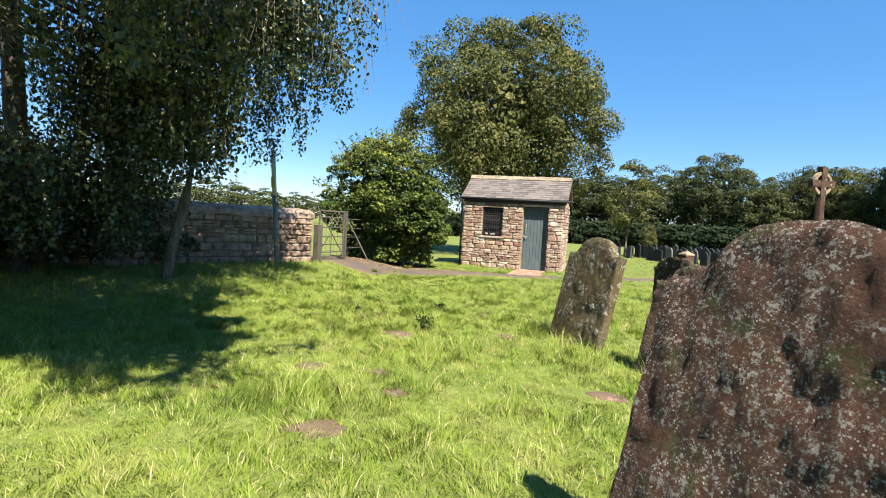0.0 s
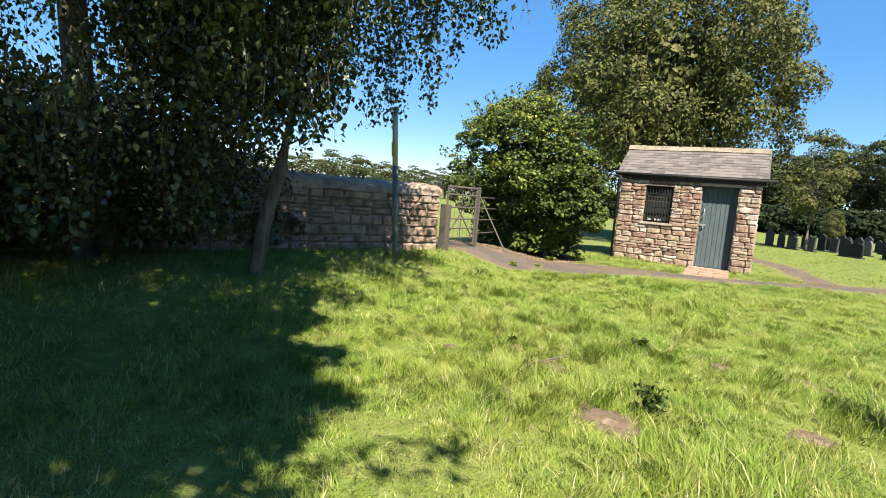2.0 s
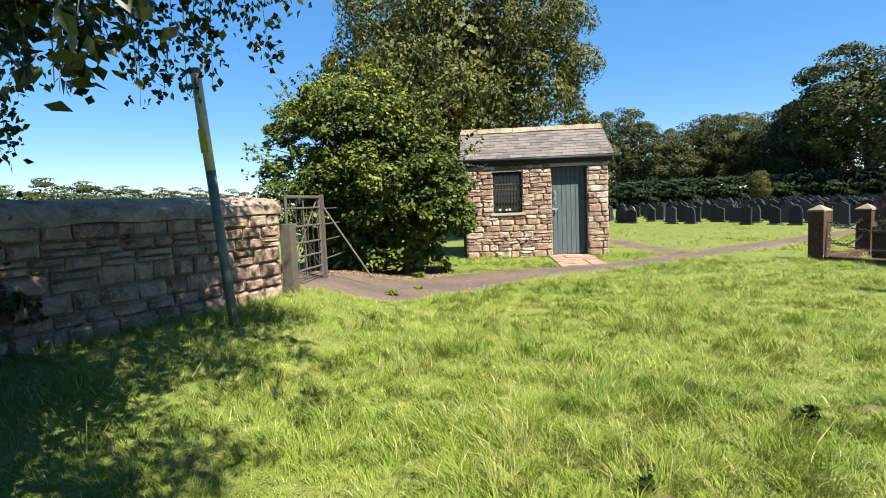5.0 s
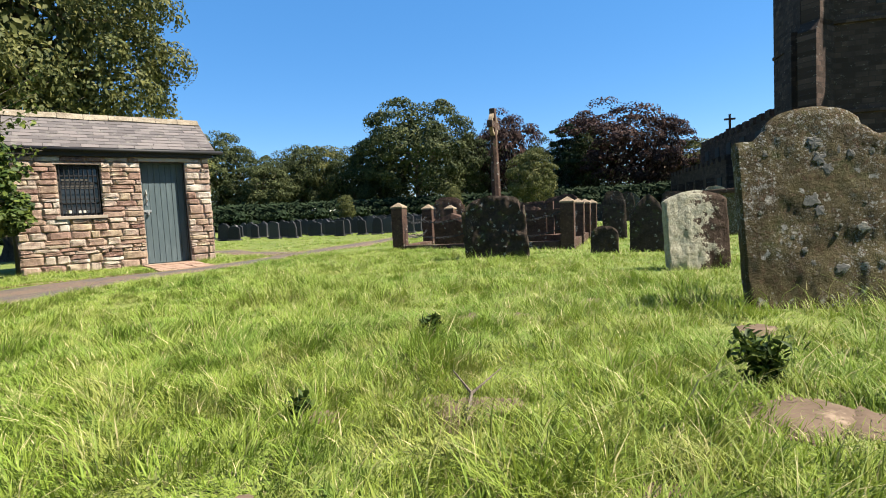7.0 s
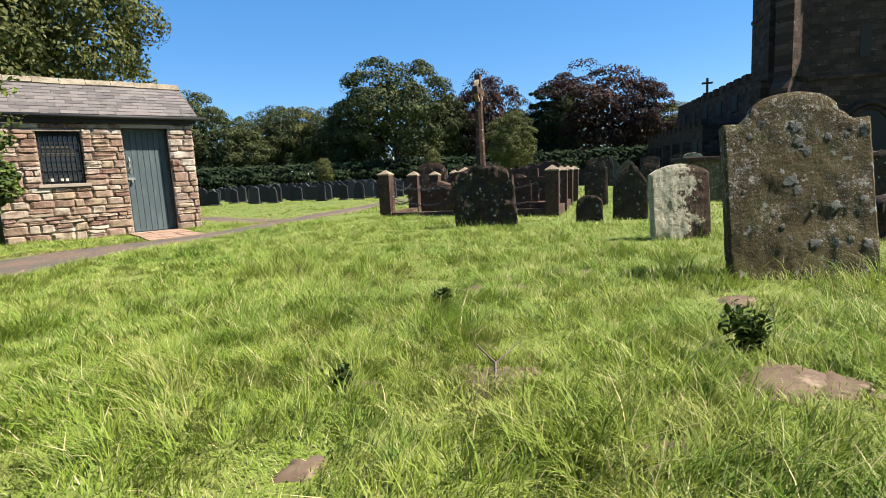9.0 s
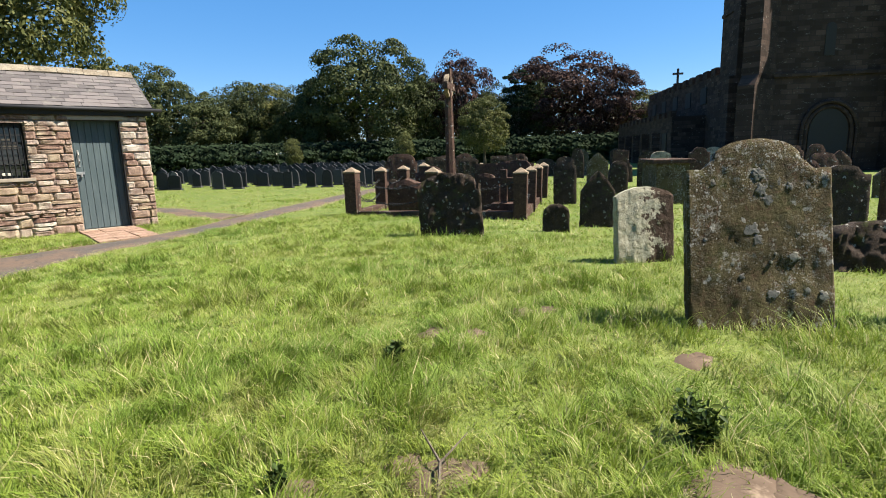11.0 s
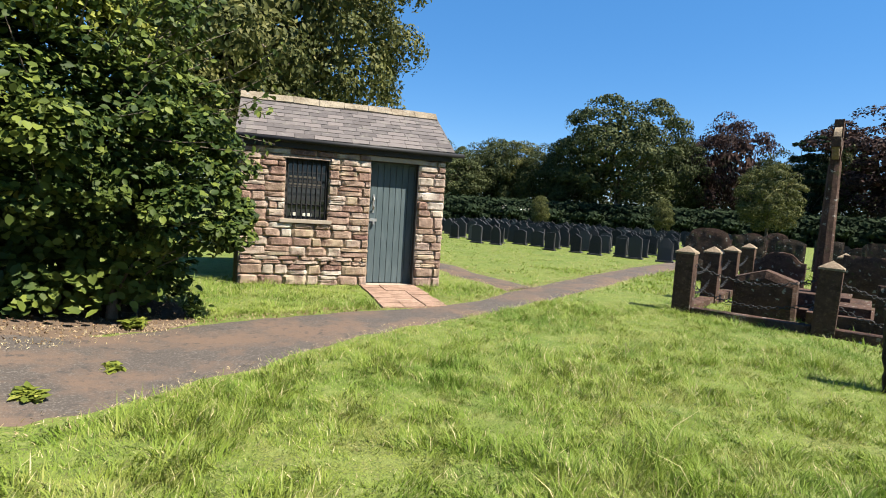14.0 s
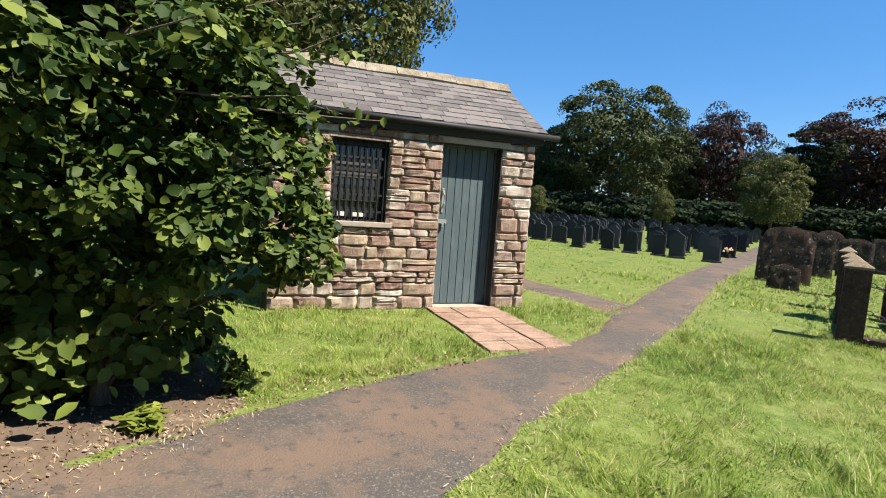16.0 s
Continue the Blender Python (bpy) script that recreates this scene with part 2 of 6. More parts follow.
dm = Mat("slate_blue_paint", 0.75, spec=0.12)
dc = dm.mix(dm.mask(dm.noise(3, 5, 0.6, (4, 4, 0.7)), 0.45, 0.7), (0.072, 0.098, 0.106), (0.10, 0.13, 0.138))
dc = dm.mix(dm.mask(dm.noise(6, 5, 0.7, (1, 1, 0.5)), 0.66, 0.75), dc, (0.05, 0.065, 0.07))
dm.color(dc).bump(dm.noise(20, 4, 0.6, (6, 6, 0.5)), 0.003, 0.6)
M_DOOR = dm.m
M_IRON = plain("black_iron", (0.025, 0.025, 0.027), 0.6, 0.3, 40)
M_STEEL = plain("galvanised_steel", (0.42, 0.42, 0.41), 0.45, 0.7, 20, (0.22, 0.17, 0.12))
M_RUST = plain("weathered_gate_metal", (0.10, 0.09, 0.078), 0.75, 0.2, 25, (0.16, 0.09, 0.05))
M_TIMBER = plain("grey_timber", (0.085, 0.075, 0.06), 0.9, grain=12, wear=(0.11, 0.10, 0.08))
M_POLE = plain("green_grey_pole", (0.15, 0.17, 0.15), 0.75, grain=15, wear=(0.09, 0.10, 0.08))
M_CREAM = plain("sunlit_cream_paint", (0.58, 0.55, 0.45), 0.75, grain=10, wear=(0.2, 0.2, 0.17))
M_WHITE = plain("faded_white_paint", (0.62, 0.60, 0.52), 0.7)
M_YELLOW = plain("yellow_marker", (0.66, 0.55, 0.12), 0.6)
M_LINTEL = plain("pale_lintel", (0.36, 0.30, 0.24), 0.9, grain=9, wear=(0.36, 0.28, 0.22))
M_FASCIA = plain("dark_fascia", (0.03, 0.027, 0.025), 0.8)
M_BRICKPATH = sandstone("apron_tile", [(0.26, 0.165, 0.12), (0.33, 0.225, 0.165), (0.29, 0.19, 0.14)])
M_INSIDE = plain("hut_inside", (0.20, 0.19, 0.18), 0.9)
glm = Mat("window_glass", 0.06, spec=0.5)
glm.color((0.02, 0.022, 0.025))
M_GLASS = glm.m
# the palest birch tone puts the glint of leaves into their colour
M_BIRCH_LEAF = leaf_material("birch_leaf", (0.015, 0.026, 0.008), (0.028, 0.045, 0.013), (0.115, 0.14, 0.055), 0.14, 0.36, 0.5)
M_BUSH_LEAF = leaf_material("bush_leaf", (0.020, 0.038, 0.010), (0.043, 0.072, 0.015), (0.155, 0.19, 0.036), 0.24, 0.55, 0.16)
M_BUSH_TIP = leaf_material("bush_new_leaf", (0.10, 0.13, 0.022), (0.19, 0.22, 0.036), (0.30, 0.31, 0.07), 0.32, 0.5, 0.25)
M_TREE_LEAF = leaf_material("tree_leaf", (0.038, 0.050, 0.016), (0.078, 0.090, 0.028), (0.16, 0.155, 0.050), 0.25, 0.6, 0.15)
M_WOOD_LEAF = leaf_material("woodland_leaf", (0.026, 0.036, 0.014), (0.044, 0.058, 0.022), (0.092, 0.102, 0.036), 0.15, 0.65, 0.12)
M_COPPER_LEAF = leaf_material("copper_beech_leaf", (0.026, 0.017, 0.016), (0.044, 0.026, 0.023), (0.085, 0.046, 0.034), 0.12, 0.7, 0.10)
M_CONIFER = leaf_material("conifer_needle", (0.010, 0.019, 0.010), (0.017, 0.028, 0.014), (0.026, 0.038, 0.019), 0.1, 0.8, 0.05)
M_LITTER = leaf_material("leaf_litter", (0.12, 0.075, 0.04), (0.21, 0.135, 0.075), (0.36, 0.26, 0.16), 0.1)
M_BARK = bark_material("grey_bark", (0.07, 0.055, 0.04), (0.17, 0.14, 0.11))
M_BIRCH_BARK = bark_material("birch_bark", (0.05, 0.042, 0.033), (0.20, 0.175, 0.14))
M_STRAW = leaf_material("dry_straw", (0.22, 0.17, 0.085), (0.36, 0.28, 0.15), (0.48, 0.40, 0.25), 0.15)
M_FLOWER = leaf_material("cut_flowers", (0.7, 0.55, 0.08), (0.75, 0.7, 0.55), (0.75, 0.25, 0.3), 0.3)


# ---- building helpers ----
def link_mesh(name, me, material, parent=None, label=""):
    ob = new(name, me)
    if material:
        me.materials.append(material)
    ob.parent = parent
    return tagged(ob, label)


def part(name, bm, material, parent, label="", smooth=False):
    """Links a bmesh as one mesh under a thing or a part."""
    me = bpy.data.meshes.new(name)
    bmesh.ops.recalc_face_normals(bm, faces=bm.faces)
    bm.to_mesh(me)
    bm.free()
    if smooth:
        me.shade_smooth()
    return link_mesh(name, me, material, parent, label)


def thing(name, m, label, category, group="", kind=""):
    ob = new(name)
    ob.matrix_world = m
    ob.empty_display_size = 0.2
    return tagged(ob, label, category, group, kind)


def array_mesh(name, verts, faces):
    """A mesh from numpy arrays; faces all have the same number of corners."""
    me = bpy.data.meshes.new(name)
    k = faces.shape[1]
    me.vertices.add(len(verts))
    me.vertices.foreach_set("co", np.ascontiguousarray(verts, dtype=np.float32).ravel())
    me.loops.add(faces.size)
    me.loops.foreach_set("vertex_index", np.ascontiguousarray(faces, dtype=np.int32).ravel())
    me.polygons.add(len(faces))
    me.polygons.foreach_set("loop_start", np.arange(0, faces.size, k, dtype=np.int32))
    me.update(calc_edges=True)
    return me


def box(bm, x0, x1, y0, y1, z0, z1, bevel=0.0):
    m = Matrix.LocRotScale(((x0 + x1) / 2, (y0 + y1) / 2, (z0 + z1) / 2), None, (abs(x1 - x0), abs(y1 - y0), abs(z1 - z0)))
    out = bmesh.ops.create_cube(bm, size=1, matrix=m)
    if bevel:
        edges = list({e for v in out["verts"] for e in v.link_edges})
        bmesh.ops.bevel(bm, geom=edges, offset=bevel, segments=2, affect="EDGES", profile=0.7)
    return bm


def boxes(*dims, bevel=0.0):
    bm = bmesh.new()
    for d in dims:
        box(bm, *d, bevel=bevel)
    return bm


def tube(bm, points, radii, sides=7):
    """A tapered tube along points."""
    rings = []
    for i, p in enumerate(points):
        a = Vector(points[max(i - 1, 0)])
        b = Vector(points[min(i + 1, len(points) - 1)])
        d = (b - a).normalized()
        q = d.to_track_quat("Z", "Y")
        r = radii[i] if isinstance(radii, (list, tuple)) else radii
        rings.append([bm.verts.new(Vector(p) + q @ Vector((math.cos(s * math.tau / sides) * r, math.sin(s * math.tau / sides) * r, 0))) for s in range(sides)])
    for a, b in zip(rings, rings[1:]):
        for s in range(sides):
            bm.faces.new((a[s], a[(s + 1) % sides], b[(s + 1) % sides], b[s]))
    bm.faces.new(rings[0][::-1])
    bm.faces.new(rings[-1])
    return bm


def step(a, b, x):
    t = min(1.0, max(0.0, (x - a) / (b - a)))
    return t * t * (3 - 2 * t)


def ground_z(x, y):
    """Height of the turf: a bank under the birch, a hollow beside it, small humps."""
    z = 0.26 * step(-4.6, -6.6, x) * step(1.0, 5.0, y) * step(16.0, 12.5, y)
    z -= 0.19 * math.exp(-((x + 4.0) ** 2 + (y - 4.55) ** 2) / 0.8)
    near = step(30, 12, math.hypot(x, y - 8))
    z += near * 0.035 * noise.noise(Vector((x * 0.9, y * 0.9, 0))) + near * 0.012 * noise.noise(Vector((x * 3, y * 3, 5)))
    z -= 0.12 * step(2.0, 5.5, x) * step(20, 14, y)
    return z * step(60, 30, math.hypot(x, y)) - 0.02


# ---- ground ----
def spread(lo, hi, pitch, far):
    mid = list(np.arange(lo, hi + pitch / 2, pitch))
    steps = [pitch * 1.6 ** i for i in range(1, 24)]
    out_hi, out_lo, d = [], [], 0
    for s in steps:
        d += s
        if d > far:
            break
        out_hi.append(hi + d)
        out_lo.append(lo - d)
    return np.array(out_lo[::-1] + mid + out_hi)


GX, GY = spread(-12, 8, 0.25, 2500), spread(-3, 20, 0.25, 2500)
GZ = np.array([[ground_z(x, y) for x in GX] for y in GY])


def heights(x, y):
    """The ground sheet's height at arrays of places."""
    i = np.clip(np.searchsorted(GX, x) - 1, 0, len(GX) - 2)
    j = np.clip(np.searchsorted(GY, y) - 1, 0, len(GY) - 2)
    a = (x - GX[i]) / (GX[i + 1] - GX[i])
    b = (y - GY[j]) / (GY[j + 1] - GY[j])
    return GZ[j, i] * (1 - a) * (1 - b) + GZ[j, i + 1] * a * (1 - b) + GZ[j + 1, i] * (1 - a) * b + GZ[j + 1, i + 1] * a * b


def gz(x, y):
    return float(heights(np.array([x]), np.array([y]))[0])


gx, gy = np.meshgrid(GX, GY)
nx, ny = len(GX), len(GY)
gi = np.arange((nx - 1) * (ny - 1))
g0 = (gi // (nx - 1)) * nx + gi % (nx - 1)
me = array_mesh("ground", np.stack([gx.ravel(), gy.ravel(), GZ.ravel()], 1), np.stack([g0, g0 + 1, g0 + nx + 1, g0 + nx], 1))
me.shade_smooth()
tagged(link_mesh("ground", me, M_TURF), "sunlit uneven churchyard turf reaching to the fields", "ground", kind="structure")


def ribbon(name, near, far, lift, material, label, across=6, wobble=0.05):
    """A strip of surfacing between two edge lines, laid on the turf."""
    def walkline(pts, n):
        pts = [Vector((*p, 0)) for p in pts]
        seg = [(b - a).length for a, b in zip(pts, pts[1:])]
        out = []
        for k in range(n + 1):
            d, i = sum(seg) * k / n, 0
            while i < len(seg) - 1 and d > seg[i]:
                d -= seg[i]
                i += 1
            out.append(pts[i].lerp(pts[i + 1], min(1, d / seg[i])))
        return out
    n = 90
    la, lb = walkline(near, n), walkline(far, n)
    verts, poly_a, poly_b = [], [], []
    for a, b in zip(la, lb):
        side = (b - a).normalized()
        a = a + side * wobble * (noise.noise(a * 2.3) + 0.6 * noise.noise(a * 9))
        b = b + side * wobble * (noise.noise(b * 2.3) + 0.6 * noise.noise(b * 9))
        poly_a.append((a.x, a.y))
        poly_b.append((b.x, b.y))
        for s in range(across + 1):
            p = a.lerp(b, s / across)
            edge = 0.0 if s in (0, across) else lift + 0.008
            verts.append((p.x, p.y, gz(p.x, p.y) + edge - (0.012 if edge == 0 else 0)))
    c = across + 1
    faces = [(i * c + s, i * c + s + 1, (i + 1) * c + s + 1, (i + 1) * c + s) for i in range(n) for s in range(across)]
    me = array_mesh(name, np.array(verts), np.array(faces))
    me.shade_smooth()
    tagged(link_mesh(name, me, material), label, name.split("_")[-1], kind="structure")
    return np.array(poly_a + poly_b[::-1])


PATH_POLYS = [
    ribbon("path", [(-8.6, 11.2), (-6.6, 11.2), (-5.76, 11.25), (-4.93, 11.25), (-3.86, 12.3), (-2.6, 13.35), (-0.58, 14.65), (1.0, 15.7), (4.8, 18.6), (21.2, 29.6)],
           [(-8.8, 12.7), (-6.6, 12.95), (-5.6, 13.2), (-4.86, 13.75), (-4.1, 14.15), (-3.26, 14.5), (-2.4, 14.85), (-1.43, 15.05), (-0.6, 15.5), (0.45, 16.5), (4.2, 19.4), (20.6, 30.5)],
           0.012, M_TARMAC, "worn grey tarmac footpath with crumbling grassy edges"),
    ribbon("side_path", [(0.2, 16.3), (0.0, 18.0), (-0.3, 20.0), (-1.4, 22.5)], [(1.2, 16.9), (0.8, 18.2), (0.6, 20.2), (-0.4, 23.0)],
           0.010, M_TARMAC, "narrow worn tarmac path leading behind the hut", across=4),
]
SOIL_POLY = ribbon("verge_soil", [(-7.0, 12.3), (-5.6, 12.8), (-4.9, 13.4), (-4.4, 13.9)], [(-8.0, 15.5), (-6.0, 16.0), (-5.0, 15.6), (-4.5, 14.7)],
                   0.008, M_SOIL, "bare brown soil under the bush beside the path", across=8, wobble=0.14)


def inside(poly, x, y):
    hit = np.zeros(len(x), bool)
    px, py = poly[:, 0], poly[:, 1]
    for i in range(len(poly)):
        x0, y0, x1, y1 = px[i - 1], py[i - 1], px[i], py[i]
        if y0 == y1:
            continue
        cross = ((y0 > y) != (y1 > y)) & (x < (x1 - x0) * (y - y0) / (y1 - y0) + x0)
        hit ^= cross
    return hit


# bare earth spots: x, y, radius
SPOTS = [(-1.12, 2.3, 0.26), (-1.9, 3.5, 0.19), (-0.95, 3.2, 0.13), (-1.3, 3.62, 0.15), (-1.16, 7.2, 0.15), (-1.65, 5.07, 0.17), (-2.48, 6.3, 0.12),
         (-0.28, 7.2, 0.15), (-0.54, 5.9, 0.17), (-2.42, 6.1, 0.24), (-3.37, 6.03, 0.10), (-1.75, 5.25, 0.26), (-2.49, 5.3, 0.13), (-2.92, 6.46, 0.12),
         (-1.31, 7.42, 0.18), (-0.49, 7.3, 0.17), (0.1, 1.25, 0.25), (-0.5, 0.55, 0.15), (0.69, 3.9, 0.2), (-4.4, 5.6, 0.12)]
SPOTS = [(a, b, c * 0.68) for a, b, c in SPOTS]
for sx, sy, sr in SPOTS:
    bm = bmesh.new()
    ring = []
    mid = bm.verts.new((0, 0, 0.018))
    for rr, hh in ((0.35, 0.018), (0.7, 0.013), (1.0, -0.012)):
        row = []
        for k in range(22):
            a = k * math.tau / 22
            r = sr * rr * (1 + 0.45 * noise.noise(Vector((math.cos(a) * 1.6 + sx * 7, math.sin(a) * 1.6 + sy * 7, 0))))
            r *= 1.35 if abs(math.cos(a)) > 0.7 else 1
            row.append(bm.verts.new((r * math.cos(a), r * math.sin(a), hh + 0.012 * noise.noise(Vector((a * 4, rr * 9, sx))))))
        ring.append(row)
    for k in range(22):
        bm.faces.new((mid, ring[0][k], ring[0][(k + 1) % 22]))
        for q in (0, 1):
            bm.faces.new((ring[q][k], ring[q + 1][k], ring[q + 1][(k + 1) % 22], ring[q][(k + 1) % 22]))
    ob = part("bare_earth", bm, M_SOIL, None, "", True)
    ob.location = (sx, sy, gz(sx, sy))
    tagged(ob, "patch of dry bare earth in the turf", "earth patch", "bare patches in the turf", "structure")


# ---- hut ----
def stone_meshes(count, seed):
    """Rock-faced blocks of unit size: front at y = 0, body behind it."""
    rnd = random.Random(seed)
    out = []
    for _ in range(count):
        bm = bmesh.new()
        n, v = 4, {}
        off = Vector((rnd.random() * 50, rnd.random() * 50, 0))
        for i in range(n + 1):
            for j in range(n + 1):
                x, z = i / n - 0.5, j / n - 0.5
                edge = i in (0, n) or j in (0, n)
                y = 0.22 + 0.12 * rnd.random() if edge else -0.10 - 0.28 * noise.noise(off + Vector((x * 3.2, z * 1.8, 0))) - 0.10 * rnd.random()
                cut = 0.06 if (i in (0, n) and j in (0, n)) else 0
                v[i, j] = bm.verts.new(((x + (0.10 * (1 if x > 0 else -1) if i in (1, n - 1) else 0)) * (1 - cut) + 0.03 * rnd.uniform(-1, 1), y, (z + (0.10 * (1 if z > 0 else -1) if j in (1, n - 1) else 0)) * (1 - cut) + 0.04 * rnd.uniform(-1, 1)))
        for i in range(n):
            for j in range(n):
                bm.faces.new((v[i, j], v[i + 1, j], v[i + 1, j + 1], v[i, j + 1]))
        rim = [v[i, 0] for i in range(n + 1)] + [v[n, j] for j in range(1, n + 1)] + [v[i, n] for i in range(n - 1, -1, -1)] + [v[0, j] for j in range(n - 1, 0, -1)]
        back = [bm.verts.new((p.co.x, 1.6, p.co.z)) for p in rim]
        for k in range(len(rim)):
            bm.faces.new((rim[k], back[k], back[(k + 1) % len(rim)], rim[(k + 1) % len(rim)]))
        me = bpy.data.meshes.new("stone")
        bmesh.ops.recalc_face_normals(bm, faces=bm.faces)
        bm.to_mesh(me)
        bm.free()
        out.append(me)
    return out


def courses(rnd, length, z0, z1, holes, lo, hi, wide, gap=0.012):
    """Blocks of a coursed wall as x, z, width, height; holes are (x0, x1, z0, z1)."""
    cuts = sorted({z0, z1, *[h[2] for h in holes if z0 < h[2] < z1], *[h[3] for h in holes if z0 < h[3] < z1]})
    for a, b in zip(cuts, cuts[1:]):
        n = max(1, round((b - a) / ((lo + hi) / 2)))
        w = [rnd.uniform(lo, hi) for _ in range(n)]
        z = a
        for h in w:
            h *= (b - a) / sum(w)
            spans, x = [], 0.0
            for hx0, hx1, hz0, hz1 in sorted(holes):
                if hz0 < z + h * 0.5 < hz1:
                    spans.append((x, hx0))
                    x = hx1
            spans.append((x, length))
            for s0, s1 in spans:
                x = s0
                while x < s1 - 0.01:
                    ww = rnd.uniform(*wide)
                    if s1 - (x + ww) < wide[0] * 0.7:
                        ww = s1 - x
                    if ww > 0.26 and h > 0.13 and rnd.random() < 0.33:
                        k = rnd.uniform(0.4, 0.6)
                        yield x + ww / 2, z + h * k / 2, ww - gap, h * k - gap
                        yield x + ww / 2, z + h * (1 + k) / 2, ww - gap, h * (1 - k) - gap
                    else:
                        yield x + ww / 2, z + h / 2, ww - gap, h - gap
                    x += ww
            z += h


def lay(parent, m, blocks, meshes, material, rnd, depth=0.055, name="stone"):
    for me in meshes:
        if not me.materials:
            me.materials.append(material)
    for x, z, w, h in blocks:
        ob = new(name, rnd.choice(meshes))
        ob.parent = parent
        d = depth * rnd.uniform(0.6, 1.25)
        ob.matrix_basis = m @ Matrix.LocRotScale((x, -0.012 * rnd.random(), z), Euler((0, rnd.choice((0, 0)) + radians(rnd.uniform(-1, 1)), 0)), (w, d, h))


HUT = Vector((-4.18, 16.78, -0.03))
W, D, WALLH = 3.34, 2.5, 2.30
hut = thing("stone_hut", Matrix.Translation(HUT), "small rock-faced sandstone hut with a slate roof and blue-grey door", "hut")
wx0, wx1, wz0, wz1, dx0, dx1, dz1 = 0.67, 1.345, 1.08, 2.05, 2.04, 2.86, 2.12
part("wall", boxes((0.02, wx0, 0.03, 0.36, -0.1, WALLH), (wx0, wx1, 0.03, 0.36, -0.1, wz0), (wx0, wx1, 0.03, 0.36, wz1, WALLH), (wx1, dx0, 0.03, 0.36, -0.1, WALLH),
                   (dx0, dx1, 0.03, 0.36, dz1, WALLH), (dx1, W - 0.02, 0.03, 0.36, -0.1, WALLH)), M_MORTAR, hut, "pale mortared front wall")
part("wall", boxes((0.02, 0.34, 0.362, D - 0.36, -0.1, WALLH), (W - 0.34, W - 0.02, 0.362, D - 0.36, -0.1, WALLH), (0.02, W - 0.02, D - 0.358, D, -0.1, WALLH)), M_MORTAR, hut)
part("floor_slab", boxes((0.34, W - 0.34, 0.37, D - 0.37, -0.08, -0.02)), M_INSIDE, hut)
EAVE, RIDGE = Vector((0, -0.07, 2.37)), Vector((0, D / 2, 3.17))
for x0, x1 in ((0.02, 0.3), (W - 0.3, W - 0.02)):
    bm = bmesh.new()
    tri = [bm.verts.new((x, y, z)) for x in (x0, x1) for y, z in ((0.03, WALLH), (D, WALLH), (D / 2, 3.06))]
    bm.faces.new(tri[:3]), bm.faces.new(tri[3:])
    for a, b in ((0, 1), (1, 2), (2, 0)):
        bm.faces.new((tri[a], tri[b], tri[b + 3], tri[a + 3]))
    part("gable", bm, M_HUT, hut)
slope = (RIDGE - EAVE)
run, pitch = slope.length, math.atan2(slope.z, slope.y)
front_roof = pose(0, EAVE.y, EAVE.z, math.degrees(pitch), 0, 0)
bm = boxes((-0.10, W + 0.10, 0.0, run, -0.07, -0.035))
bm.transform(front_roof)
part("roof_deck", bm, M_FASCIA, hut)
bm = boxes((-0.10, W + 0.10, 0.0, run, -0.07, 0.0))
bm.transform(Matrix.Translation((W, D, 0)) @ pose(0, 0, 0, 0, 0, 180) @ front_roof)
part("rear_roof", bm, M_SLATE, hut)
part("fascia", boxes((-0.08, W + 0.08, -0.058, -0.03, 2.205, 2.33), (-0.06, W + 0.06, -0.03, 0.03, 2.29, 2.33)), M_FASCIA, hut, "dark weathered timber fascia")
bm = tube(bmesh.new(), [(-0.14, -0.095, 2.325), (W + 0.28, -0.095, 2.315)], 0.038, 10)
part("gutter", bm, M_IRON, hut, "black iron gutter running past the gable", True)
bm = tube(bmesh.new(), [(0.0, -0.13, 2.26), (-0.03, -0.07, 2.12), (-0.03, -0.06, 0.0)], 0.035, 8)
part("downpipe", bm, M_IRON, hut, "black iron downpipe", True)
bm = boxes((W + 0.085, W + 0.125, -0.0, run, -0.075, 0.004))
bm.transform(front_roof)
part("verge", bm, M_SLATE, hut, "slate verge of the roof")
part("lintel", boxes((dx0 - 0.09, dx1 + 0.10, -0.015, 0.30, dz1, dz1 + 0.075), bevel=0.008), M_LINTEL, hut, "pale stone door lintel")
part("window_head", boxes((wx0 - 0.06, wx1 + 0.06, -0.01, 0.30, wz1, wz1 + 0.05), bevel=0.008), M_HUT, hut)
part("window_sill", boxes((wx0 - 0.07, wx1 + 0.07, -0.05, 0.28, wz0 - 0.06, wz0), bevel=0.01), M_LINTEL, hut, "pale stone window sill")
# near-black lining: the doorway's shade put into the colour
part("reveal", boxes((dx1 - 0.012, dx1 + 0.002, 0.012, 0.158, 0.03, dz1 - 0.014), (dx0 + 0.002, dx1 - 0.002, 0.012, 0.158, dz1 - 0.012, dz1 + 0.001)), M_FASCIA, hut, "near-black doorway lining that carries the shade of the recess")
part("threshold", boxes((dx0 + 0.002, dx1 - 0.002, 0.0, 0.36, -0.05, 0.03), bevel=0.008), M_LINTEL, hut)

door = part("door", boxes((dx0 + 0.03, dx1 - 0.03, 0.195, 0.215, 0.04, dz1 - 0.03)), M_DOOR, hut, "closed blue-grey boarded door")
part("door_frame", boxes((dx0, dx0 + 0.03, 0.16, 0.227, 0.03, dz1), (dx1 - 0.03, dx1, 0.16, 0.227, 0.03, dz1), (dx0 + 0.03, dx1 - 0.03, 0.16, 0.227, dz1 - 0.03, dz1)), M_DOOR, hut)
pw = (dx1 - dx0 - 0.07) / 7
